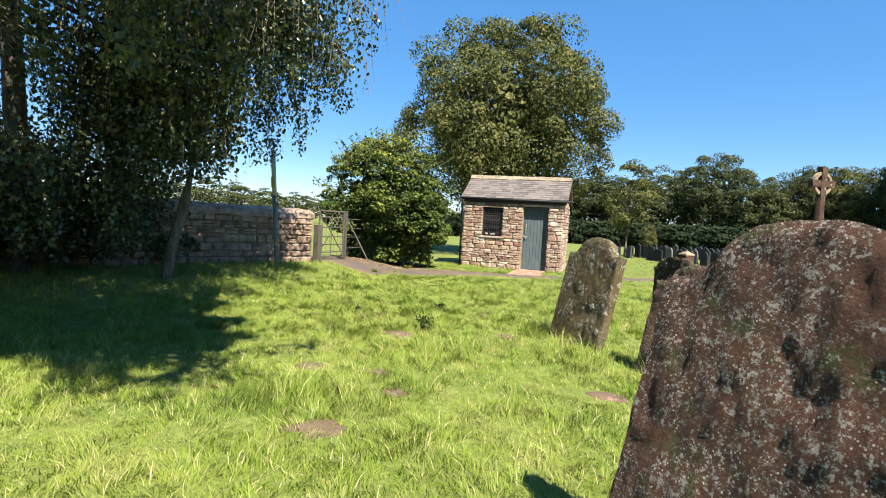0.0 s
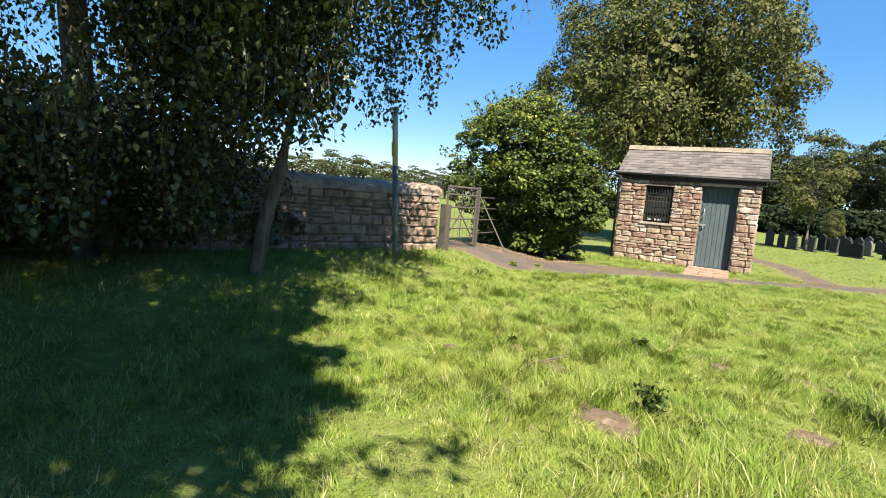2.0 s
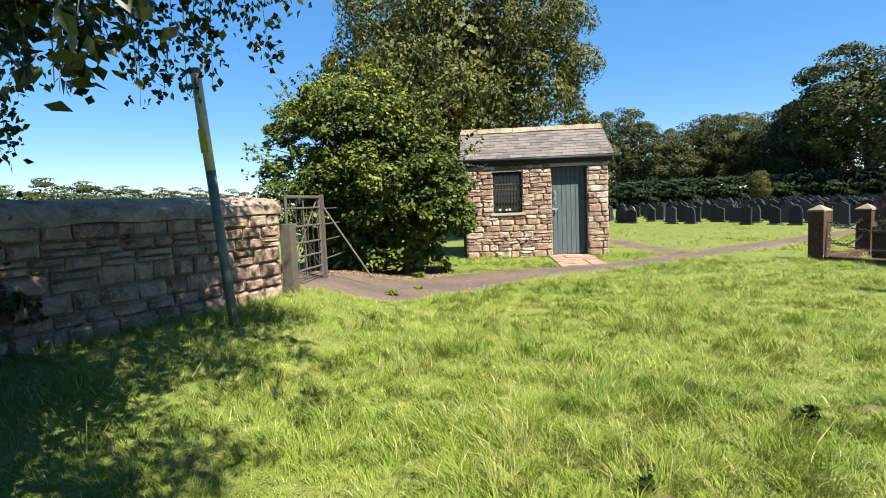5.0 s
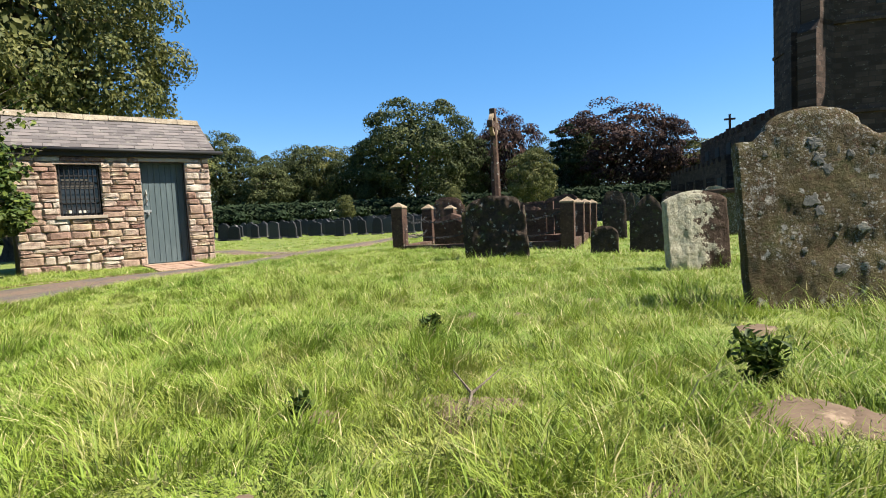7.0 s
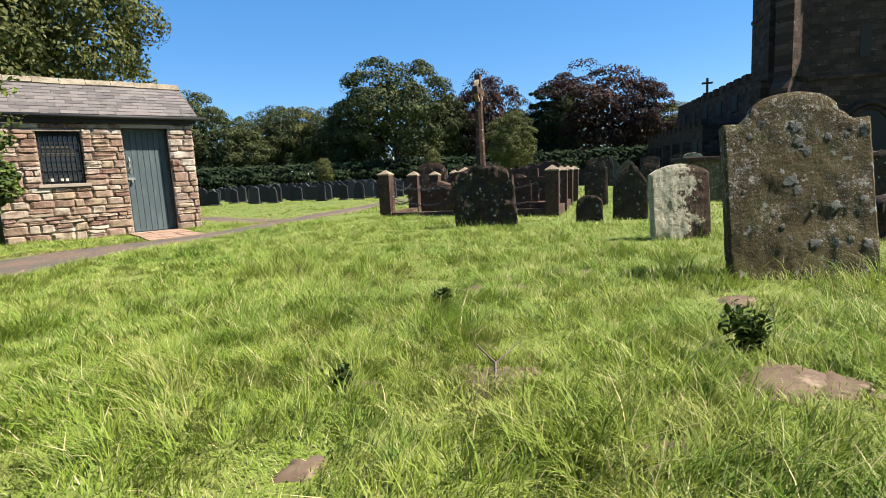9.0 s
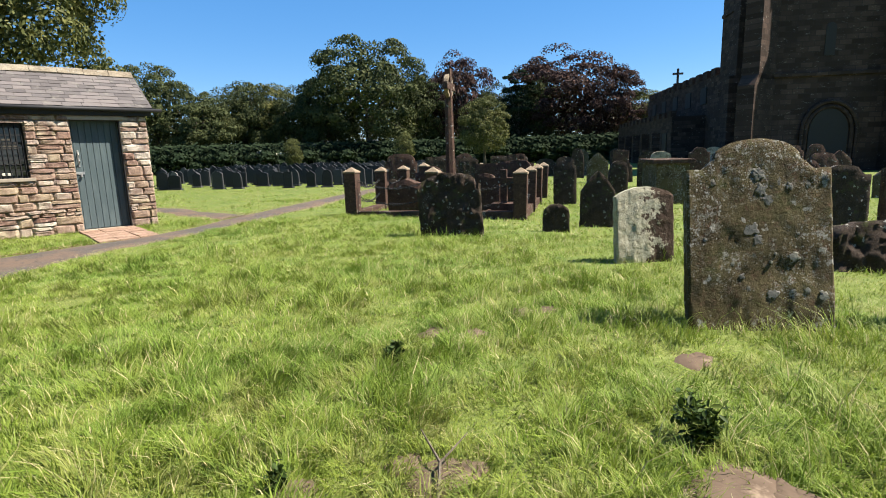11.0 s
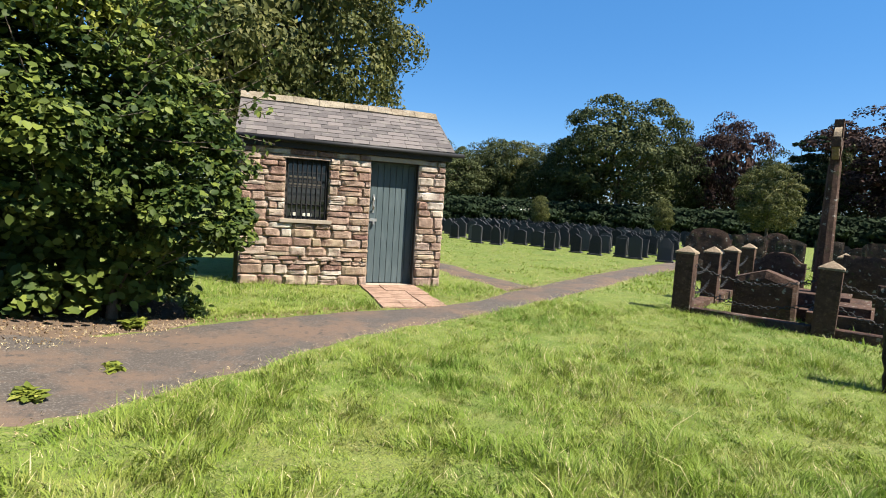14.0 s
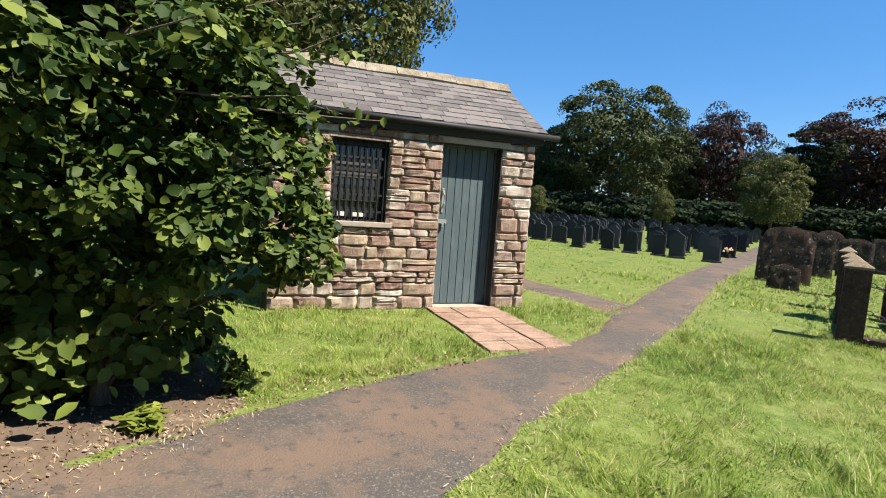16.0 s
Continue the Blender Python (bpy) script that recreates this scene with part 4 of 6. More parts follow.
for x0, x1, y0, y1, z1 in ((0.0, 0.8, 0.3, 2.0, 0.12), (1.0, 1.9, 0.4, 2.3, 0.16), (1.1, 1.8, 0.6, 2.1, 0.30)):
    part("slab", boxes((x0, x1, y0, y1, -0.1 if z1 < 0.2 else 0.16, z1), bevel=0.012), M_RED, slabthing)
coped = part("coped_headstone", slab(0.86, 0.80, 0.34, gabled, 16, 8, 0.008, 61), M_RED, None)
coped.matrix_world = Matrix.Translation(plot(1.02, 0.75)) @ pose(0, 0, 0, 2, 0, PLOT)
tagged(coped, "thick red sandstone headstone with gabled top in the plot", "headstone")
ogee = part("scrolled_headstone", slab(0.72, 0.92, 0.13, arch_shoulders, 24, 14, 0.008, 62), M_RED, None)
ogee.matrix_world = Matrix.Translation(plot(2.75, 1.2)) @ pose(0, 0, 0, 0, 0, PLOT)
tagged(ogee, "dark red headstone with scrolled shoulders in the plot", "headstone")
for a, b, w, h, f in ((0.9, 3.0, 0.85, 1.05, arch_shoulders), (3.0, 3.6, 0.9, 1.15, broad_arch), (3.35, 2.5, 0.85, 1.2, arch_shoulders), (2.2, 4.6, 0.8, 1.05, square)):
    p = plot(a, b)
    headstone(p.x, p.y, w, h, 0.13, f, M_RED, "dark red sandstone headstone inside the chained plot", 1, 1, PLOT - YARD, "headstones in the memorial plot", int(a * 10), 0.7)


def latin_cross(bm, w, h, t, arm_z, arm):
    box(bm, -w / 2, w / 2, -t / 2, t / 2, 0, h, 0.01)
    box(bm, -arm, -w / 2 - 0.0005, -t / 2 + 0.001, t / 2 - 0.001, arm_z - w / 2, arm_z + w / 2, 0.01)
    box(bm, w / 2 + 0.0005, arm, -t / 2 + 0.001, t / 2 - 0.001, arm_z - w / 2, arm_z + w / 2, 0.01)
    return bm


grave_cross = thing("stone_cross", Matrix.Translation(plot(3.25, 0.75)) @ pose(0, 0, 0, 0, 0, PLOT), "small red sandstone cross on a stepped base", "cross")
bm = latin_cross(bmesh.new(), 0.14, 0.72, 0.13, 0.48, 0.25)
bm.transform(Matrix.Translation((0, 0, 0.30)))
part("cross", bm, M_RED, grave_cross)
part("base_step", boxes((-0.42, 0.42, -0.35, 0.35, -0.1, 0.12), bevel=0.012), M_RED, grave_cross)
part("base_step", boxes((-0.26, 0.26, -0.22, 0.22, 0.12, 0.30), bevel=0.012), M_RED, grave_cross)

tall = thing("wheel_cross", Matrix.Translation(plot(1.62, 2.45)) @ pose(0, 0, 0, 0, 0, PLOT + 90), "tall slender sandstone memorial cross with a wheel head", "memorial cross")
part("step", boxes((-0.7, 0.7, -0.7, 0.7, -0.1, 0.2), bevel=0.015), M_RED, tall)
part("step", boxes((-0.45, 0.45, -0.45, 0.45, 0.2, 0.45), bevel=0.015), M_RED, tall)
bm = bmesh.new()
tube(bm, [(0, 0, 0.45), (0, 0, 2.75)], [0.135, 0.095], 8)
part("shaft", bm, M_RED, tall, "tapering octagonal shaft")
bm = bmesh.new()
for a in range(20):
    a0, a1 = a * math.tau / 20, (a + 1) * math.tau / 20
    vs = [bm.verts.new((math.cos(t) * r, y, 3.05 + math.sin(t) * r)) for t in (a0, a1) for r in (0.22, 0.29) for y in (-0.05, 0.05)]
    for f in ((0, 1, 5, 4), (2, 3, 7, 6), (0, 2, 6, 4), (1, 3, 7, 5)):
        bm.faces.new([vs[i] for i in f])
bmesh.ops.remove_doubles(bm, verts=bm.verts, dist=0.002)
part("wheel", bm, M_CAPS, tall, "lichened stone ring of the cross head")
bm = bmesh.new()
box(bm, -0.085, 0.085, -0.07, 0.07, 2.74, 3.46, 0.01)
box(bm, -0.36, -0.0855, -0.068, 0.068, 2.96, 3.13, 0.01)
box(bm, 0.0855, 0.36, -0.068, 0.068, 2.96, 3.13, 0.01)
part("cross_head", bm, M_RED, tall)


# ---- modern graves ----
def modern(kind_top, w, h):
    t = thing("granite_headstone", Matrix(), "polished dark granite headstone on a granite base", "headstone", "modern granite graves")
    part("tablet", slab(w, h, 0.10, kind_top, 10, 3, 0.0, 3), M_GRANITE, t)
    part("plinth", boxes((-w / 2 - 0.04, w / 2 + 0.04, -0.12, 0.12, -0.1, 0.06), bevel=0.008), M_GRANITE, t)
    return t


kinds = [modern(full_round, 0.44, 0.74), modern(low_round, 0.48, 0.78), modern(square, 0.40, 0.70), modern(arch_shoulders, 0.5, 0.84), modern(gabled, 0.40, 0.72), modern(low_round, 0.58, 0.66), modern(gabled, 0.46, 0.88)]
used, mod = set(), random.Random(21)
F0 = Vector((1.2, 32.8, 0))
for row in range(17):
    for k in range(38):
        if mod.random() < 0.14:
            continue
        p = F0 + U * (row * 1.5) + V * (-(row * 0.22) - 1.8 + k * 0.86) + Vector((mod.uniform(-0.2, 0.2), mod.uniform(-0.2, 0.2), 0))
        if p.y < 0.72 * p.x + 15.9 + row * 0.0 or p.x > 31:
            continue
        i = mod.randrange(len(kinds))
        m = Matrix.Translation((p.x, p.y, gz(p.x, p.y))) @ pose(0, 0, 0, mod.uniform(-2, 2), mod.uniform(-1.5, 1.5), YARD + mod.uniform(-4, 4))
        if i not in used:
            used.add(i)
            kinds[i].matrix_world = m
        else:
            copy_thing(kinds[i], m)
        if mod.random() < 0.05:
            q = p - U * 0.28
            posy = thing("flower_pot", Matrix.Translation((q.x, q.y, gz(q.x, q.y))), "small pot of bright cut flowers by a granite grave", "flowers", "flowers on the graves")
            part("pot", tube(bmesh.new(), [(0, 0, -0.02), (0, 0, 0.16)], [0.06, 0.085], 8), M_IRON, posy)
            bunch = bmesh.new()
            for _ in range(14):
                c = Vector((mod.uniform(-0.12, 0.12), mod.uniform(-0.12, 0.12), mod.uniform(0.2, 0.36)))
                bmesh.ops.create_icosphere(bunch, subdivisions=1, radius=mod.uniform(0.025, 0.045), matrix=Matrix.Translation(c))
            part("flower_bunch", bunch, M_FLOWER, posy)


# ---- church ----
def church_m(a, b, z=0.0):
    p = CH + U * a + V * b
    return Vector((p.x, p.y, z))


CH = Vector((26.92, 11.51, 0))          # middle of the foot of the tower's west face
church = thing("church", Matrix.Translation(CH) @ pose(0, 0, 0, 0, 0, YARD), "dark weathered red sandstone church with a square tower", "church")
# local: x along the west face, y towards the chancel
TW, TH = 3.0, 16.0
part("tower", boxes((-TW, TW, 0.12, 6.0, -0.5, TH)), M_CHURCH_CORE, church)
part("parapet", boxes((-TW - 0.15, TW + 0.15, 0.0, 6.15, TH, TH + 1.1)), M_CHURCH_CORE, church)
for z0, z1, dpt in ((-0.5, 4.2, 1.7), (4.2, 8.2, 1.35), (8.2, 12.6, 1.0)):
    bm = boxes((-0.38, 0.38, -dpt, 0.3, z0, z1 - 0.3))
    v = [bm.verts.new(c) for c in ((-0.38, -dpt, z1 - 0.299), (0.38, -dpt, z1 - 0.299), (0.38, 0.3, z1 - 0.299), (-0.38, 0.3, z1 - 0.299), (-0.38, -dpt + 0.4, z1 + 0.25), (0.38, -dpt + 0.4, z1 + 0.25), (0.38, 0.3, z1 + 0.25), (-0.38, 0.3, z1 + 0.25))]
    for f in ((0, 1, 5, 4), (1, 2, 6, 5), (2, 3, 7, 6), (3, 0, 4, 7), (4, 5, 6, 7)):
        bm.faces.new([v[i] for i in f])
    bm.transform(Matrix.Translation((-TW, 0.12, 0)) @ pose(0, 0, 0, 0, 0, -45))
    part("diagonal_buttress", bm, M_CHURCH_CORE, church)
for bx in (TW - 0.75,):
    for z0, z1, dpt in ((-0.5, 4.2, 1.15), (4.2, 8.2, 0.85), (8.2, 12.5, 0.55)):
        bm = boxes((bx, bx + 0.8, -dpt, 0.118, z0, z1 - 0.25))
        v = [bm.verts.new(c) for c in ((bx, -dpt, z1 - 0.249), (bx + 0.8, -dpt, z1 - 0.249), (bx + 0.8, 0.118, z1 - 0.249), (bx, 0.118, z1 - 0.249), (bx, 0.118, z1 + 0.35), (bx + 0.8, 0.118, z1 + 0.35))]
        for f in ((0, 1, 5, 4), (0, 4, 3), (1, 2, 5), (2, 3, 4, 5)):
            bm.faces.new([v[i] for i in f])
        part("buttress", bm, M_CHURCH_CORE, church)
for bx, sgn in ((TW, 1),):
    for z0, z1, dpt in ((-0.5, 4.2, 1.1), (4.2, 8.2, 0.8), (8.2, 12.5, 0.5)):
        part("buttress", boxes((bx + sgn * 0.005, bx + sgn * dpt, 0.2, 1.0, z0, z1)), M_CHURCH_CORE, church)
for z in (4.3, 8.3, 12.6):
    part("string_course", boxes((-TW - 0.06, TW + 0.06, 0.0, 6.06, z, z + 0.18), bevel=0.03), M_CHURCH_CORE, church)


def arch_panel(w, z0, z1, y):
    bm = bmesh.new()
    pts = [(-w, z0), (w, z0)] + [(w * math.cos(a), z1 - w + (w * 1.25) * math.sin(a)) for a in [i * math.pi / 10 for i in range(11)]]
    f = bm.faces.new([bm.verts.new((x, y, z)) for x, z in pts])
    ext = bmesh.ops.extrude_face_region(bm, geom=[f])
    bmesh.ops.translate(bm, verts=[e for e in ext["geom"] if isinstance(e, bmesh.types.BMVert)], vec=(0, 0.1, 0))
    return bm


west_door = part("door", arch_panel(0.85, -0.3, 2.6, 0.06), M_FASCIA, church, "dark arched west doorway")
for r in (1.0, 1.2):
    bm = bmesh.new()
    pts = [(r, 0, -0.3)] + [(r * math.cos(a), 0, 1.75 + r * 1.15 * math.sin(a)) for a in [i * math.pi / 12 for i in range(13)]] + [(-r, 0, -0.3)]
    tube(bm, [(x, 0.06 - 0.05 * (r - 1) * 5, z) for x, y, z in pts], 0.09, 6)
    part("door_arch", bm, M_CHURCH_CORE, church)
for x, z0, z1, w in ((-0.25, 5.2, 6.6, 0.22), (-0.55, 9.0, 11.2, 0.32), (0.35, 9.0, 11.2, 0.32), (-0.5, 13.2, 15.6, 0.4), (0.5, 13.2, 15.6, 0.4)):
    bm = arch_panel(w, z0, z1, 0.09)
    bm.transform(Matrix.Translation((x, 0, 0)))
    part("louvre_window", bm, M_FASCIA, church)
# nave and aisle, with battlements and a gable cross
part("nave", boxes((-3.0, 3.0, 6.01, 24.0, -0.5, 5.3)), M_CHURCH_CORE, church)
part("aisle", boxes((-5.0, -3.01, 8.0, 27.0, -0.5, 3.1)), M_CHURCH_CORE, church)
for k in range(13):
    part("aisle_battlement", boxes((-5.04, -4.7, 8.2 + k * 1.45, 9.0 + k * 1.45, 3.1, 3.45)), M_CHURCH_CORE, church)
for z0, z1, dpt in ((-0.5, 4.6, 1.25), (4.6, 8.4, 0.95), (8.4, 12.4, 0.55)):
    part("buttress", boxes((-TW - dpt, -TW - 0.004, 0.9, 1.75, z0, z1), bevel=0.04), M_CHURCH_CORE, church)
for k in range(12):
    part("battlement", boxes((-3.05, -2.7, 6.6 + k * 1.45, 7.4 + k * 1.45, 5.3, 5.75)), M_CHURCH_CORE, church)
for k in range(5):
    bm = boxes((-3.06, -2.99, 8 + k * 3.2, 9.1 + k * 3.2, 3.8, 4.8))
    part("clerestory_window", bm, M_FASCIA, church)
    bm = boxes((-5.06, -4.99, 9.0 + k * 3.2, 10.0 + k * 3.2, 0.9, 2.1))
    part("aisle_window", bm, M_FASCIA, church)
    part("buttress", boxes((-5.5, -5.0, 10.9 + k * 3.2, 11.4 + k * 3.2, -0.3, 2.2)), M_CHURCH_CORE, church)
bm = latin_cross(bmesh.new(), 0.14, 1.1, 0.14, 0.72, 0.38)
bm.transform(Matrix.Translation((-2.5, 16.6, 6.0)))
part("gable_cross", bm, M_RED, church, "stone cross on the roof gable")
part("gable_cross_base", boxes((-2.75, -2.25, 16.4, 16.8, 5.3, 6.0)), M_CHURCH_CORE, church)


# ---- trees ----
def leaf_cloud(name, centres, size, aspect=0.55, fold=0.25, droop=0.0, seed=0, level=0.9, facing=None, oval=False):
    """Folded leaves, one at every centre: kites of two triangles, or ovals of four. facing: the way that each one turns its face."""
    rng = np.random.default_rng(seed)
    n = len(centres)
    ax = rng.normal(size=(n, 3))
    ax[:, 2] -= droop
    up = rng.normal(size=(n, 3)) + np.array([0, 0, level])
    if facing is not None:
        up = facing * 1.5 + rng.normal(size=(n, 3)) * 0.55
        up /= np.linalg.norm(up, axis=1, keepdims=True)
        ax -= 0.85 * (ax * up).sum(1, keepdims=True) * up
    ax /= np.linalg.norm(ax, axis=1, keepdims=True)
    side = np.cross(ax, up)
    side /= np.linalg.norm(side, axis=1, keepdims=True) + 1e-9
    nor = np.cross(side, ax)
    s = (size * rng.uniform(0.65, 1.3, n))[:, None]
    base = centres - ax * s * 0.5
    tip = centres + ax * s * 0.5
    out = side * s * aspect * 0.5 + nor * s * fold * 0.4
    back = -side * s * aspect * 0.5 + nor * s * fold * 0.4
    if oval:
        a, b = centres - ax * s * 0.22, centres + ax * s * 0.16
        verts = np.stack([base, a + out * 0.95, b + out * 0.9, tip, b + back * 0.9, a + back * 0.95], 1).reshape(-1, 3)
        k = np.arange(n) * 6
        faces = np.concatenate([np.stack([k, k + 1, k + 2, k + 3], 1), np.stack([k, k + 3, k + 4, k + 5], 1)])
    else:
        mid = centres - ax * s * 0.05
        verts = np.stack([base, mid + out, tip, mid + back], 1).reshape(-1, 3)
        k = np.arange(n) * 4
        faces = np.concatenate([np.stack([k, k + 1, k + 2], 1), np.stack([k, k + 2, k + 3], 1)])
    return array_mesh(name, verts, faces)


def puffs(rng, centre, radii, count, per, size, low=-0.7, lump=0.2, offs=0.0, flat=0.7):
    """Leaf places on the skins of many rounded sprays that make up a crown; gives sprays, places and the ways they face."""
    c = np.array(centre)
    d = rng.normal(size=(count * 4, 3))
    d /= np.linalg.norm(d, axis=1, keepdims=True)
    d = d[d[:, 2] > low][:count]
    bumps = np.array([noise.noise(Vector(v * 1.9) + Vector((offs, 0, 0))) + 0.5 * noise.noise(Vector(v * 4.5) + Vector((offs, 3, 0))) for v in d])
    bumps = np.clip(bumps, -0.7, 0.3)
    hubs = c + d * np.array(radii) * (rng.uniform(0.70, 0.93, len(d)) * (1 + lump * bumps))[:, None]
    e = rng.normal(size=(len(d), per, 3))
    e /= np.linalg.norm(e, axis=2, keepdims=True)
    lean = d * 0.7 + np.array([0, 0, 0.55])
    back = (e * lean[:, None, :]).sum(2) < -0.2
    e[back] *= -1
    r = size * rng.uniform(0.6, 1.4, (len(d), 1, 1)) * rng.uniform(0.55, 1.08, (len(d), per, 1)) ** 0.6
    pts = hubs[:, None, :] + e * r * np.array([1, 1, flat])
    return hubs, pts.reshape(-1, 3), e.reshape(-1, 3)


def core(rng, centre, radii, count, share=0.72):
    """Places inside a crown, for the leaves that close it."""
    d = rng.normal(size=(count, 3))
    d /= np.linalg.norm(d, axis=1, keepdims=True)
    return np.array(centre) + d * np.array(radii) * share * rng.uniform(0.25, 1, (count, 1)) ** 0.4, d


def clumps(rng, centre, radii, count, per, spread_xyz, shell=0.62, lump=0.25, low=-1.0, offs=0.0):
    """Leaf places in clumps that lie mostly near the skin of a lumpy ellipsoid."""
    c = np.array(centre)
    d = rng.normal(size=(count * 3, 3))
    d /= np.linalg.norm(d, axis=1, keepdims=True)
    d = d[d[:, 2] > low][:count]
    bumps = np.array([noise.noise(Vector(v * 1.7) + Vector((offs, 0, 0))) + 0.5 * noise.noise(Vector(v * 4) + Vector((offs, 3, 0))) for v in d])
    r = rng.uniform(shell, 1.0, len(d)) * (1 + lump * bumps)
    hubs = c + d * np.array(radii) * r[:, None]
    pts = hubs[:, None, :] + rng.normal(size=(len(d), per, 3)) * np.array(spread_xyz)
    return hubs, pts.reshape(-1, 3)


def limbs(bm, rng, base, height, radius, hubs, count, sides=6, fork=0.35):
    """A tapering trunk and limbs that reach out to some of the hubs."""
    b = Vector(base)
    pts = [b + Vector((0.06 * radius * rng.normal() * i, 0.06 * radius * rng.normal() * i, height * i / 5)) for i in range(6)]
    tube(bm, pts, [radius * (1.25 if i == 0 else 1 - 0.15 * i) for i in range(6)], sides + 3)
    for k in rng.choice(len(hubs), min(count, len(hubs)), replace=False):
        h = Vector(hubs[k])
        start = pts[0].lerp(pts[-1], rng.uniform(fork, 0.98))
        m1 = start.lerp(h, 0.4) + Vector((0, 0, 0.12 * (h - start).length))
        r = radius * rng.uniform(0.16, 0.34)
        tube(bm, [start, m1, start.lerp(h, 0.75) + Vector((0, 0, 0.06 * height * 0.3)), h], [r, r * 0.7, r * 0.4, r * 0.12], sides)


def tree(name, x, y, m_leaf, m_bark, label, radii, lift, count, per, spray, leaf, seed, trunk_r, limb_n, low=-0.7, lump=0.22, category="tree", droop=0.3, group="", flat=0.7, fill=1500):
    rng = np.random.default_rng(seed)
    t = thing(name, Matrix.Translation((x, y, gz(x, y))), label, category, group)
    hubs, pts, way = puffs(rng, (0, 0, lift), radii, count, per, spray, low, lump, seed * 1.7, flat)
    inner, inner_way = core(rng, (0, 0, lift), radii, fill, 0.66)
    pts, way = np.concatenate([pts, inner]), np.concatenate([way, inner_way])
    size = np.concatenate([np.full(len(pts) - fill, leaf), np.full(fill, min(2.2 * leaf, 0.12 * radii[0]))])
    ok = pts[:, 2] > 0.12
    bm = bmesh.new()
    limbs(bm, rng, (0, 0, -0.2), lift, trunk_r, hubs, limb_n)
    part("trunk", bm, m_bark, t, smooth=True)
    link_mesh("crown", leaf_cloud("crown", pts[ok], size[ok], droop=droop, seed=seed, facing=way[ok]), m_leaf, t)
    return t


# large tree behind the hut
tree("broadleaf_tree", -4.7, 25.2, M_TREE_LEAF, M_BARK, "large full-crowned broadleaf tree behind the hut", (5.3, 4.6, 5.2), 6.3, 210, 320, 0.85, 0.15, 3, 0.38, 70, -0.95, 0.30, flat=0.85, fill=7000)
tree("young_tree", 1.6, 33.0, M_TREE_LEAF, M_BARK, "slender young tree beyond the hut", (1.3, 1.3, 2.6), 3.6, 40, 90, 0.45, 0.16, 4, 0.09, 16, -0.9, 0.3, fill=200)
# bush beside the hut
bush = thing("large_bush", Matrix.Translation((-5.75, 14.45, gz(-5.75, 14.4))), "dense bright-leaved bush crowding the hut wall", "bush")
rng = np.random.default_rng(8)
hubs, pts, way = puffs(rng, (-0.28, 0, 1.95), (2.0, 1.62, 1.85), 190, 130, 0.30, -0.62, 0.26, 4.2, 0.55)
h2, p2, w2 = puffs(rng, (-0.5, 0.0, 2.75), (1.45, 1.2, 1.15), 62, 120, 0.26, 0.0, 0.3, 9.1, 0.6)
h3, p3, w3 = puffs(rng, (0.95, -0.2, 1.3), (0.85, 0.9, 1.05), 60, 130, 0.22, -0.8, 0.25, 2.1, 0.6)
p4, w4 = core(rng, (-0.2, 0.1, 1.75), (1.95, 1.65, 1.75), 11000, 0.72)
turn, reach = rng.uniform(0, math.tau, 9000), rng.uniform(0.15, 1, 9000) ** 0.4
p5 = np.stack([-0.25 + 1.42 * reach * np.cos(turn), 0.2 + 1.12 * reach * np.sin(turn), rng.uniform(0.08, 1.4, 9000)], 1) + rng.normal(0, 0.06, (9000, 3))
w5 = np.stack([np.cos(turn), np.sin(turn), 0.4 * np.ones(9000)], 1)
pts, way = np.concatenate([pts, p3, p4, p5]), np.concatenate([way, w3, w4, w5])
size = np.where(np.arange(len(pts)) < len(pts) - 20000, 0.074, 0.105)
size[:len(pts) - 20000] *= rng.uniform(0.75, 1.25, len(pts) - 20000)
keep = (pts[:, 2] > 0.08) & ~((pts[:, 0] > 1.50) & (pts[:, 1] > 2.2))
bm = bmesh.new()
limbs(bm, rng, (0, 0, -0.1), 1.5, 0.10, hubs, 60, 5, 0.05)
limbs(bm, rng, (0.5, -0.3, -0.1), 1.2, 0.06, h3, 20, 5, 0.05)
part("stem_tangle", bm, M_BARK, bush, smooth=True)
link_mesh("foliage", leaf_cloud("foliage", pts[keep], size[keep], 0.66, seed=8, facing=way[keep] * 0.6 + np.array([0, -0.1, 0.55]), oval=True), M_BUSH_LEAF, bush)
link_mesh("new_growth", leaf_cloud("new_growth", p2, 0.07, 0.62, seed=10, facing=w2 * 0.6 + np.array([0, 0, 0.4]), oval=True), M_BUSH_TIP, bush, "yellow-green young leaves of the crown")
sprays = []
bm = bmesh.new()
for k in range(80):
    a = rng.uniform(0, math.tau)
    el = rng.uniform(-0.1, 1.2)
    d = Vector((math.cos(a) * math.cos(el), math.sin(a) * math.cos(el), math.sin(el)))
    p = Vector((-0.25, 0, 1.95)) + Vector((d.x * 1.95, d.y * 1.6, d.z * 1.9))
    q = p + d * rng.uniform(0.25, 0.6) + Vector((0, 0, rng.uniform(-0.1, 0.2)))
    tube(bm, [p - d * 0.4, p, q], [0.008, 0.006, 0.003], 4)
    for t in np.linspace(0, 1, 16):
        sprays.append(np.array(p.lerp(q, t)) + rng.normal(size=3) * 0.035)
tagged(part("twig_work", bm, M_BARK, bush), kind="stuff")
link_mesh("outer_sprays", leaf_cloud("outer_sprays", np.array(sprays), 0.075, 0.6, seed=9, oval=True), M_BUSH_LEAF, bush)

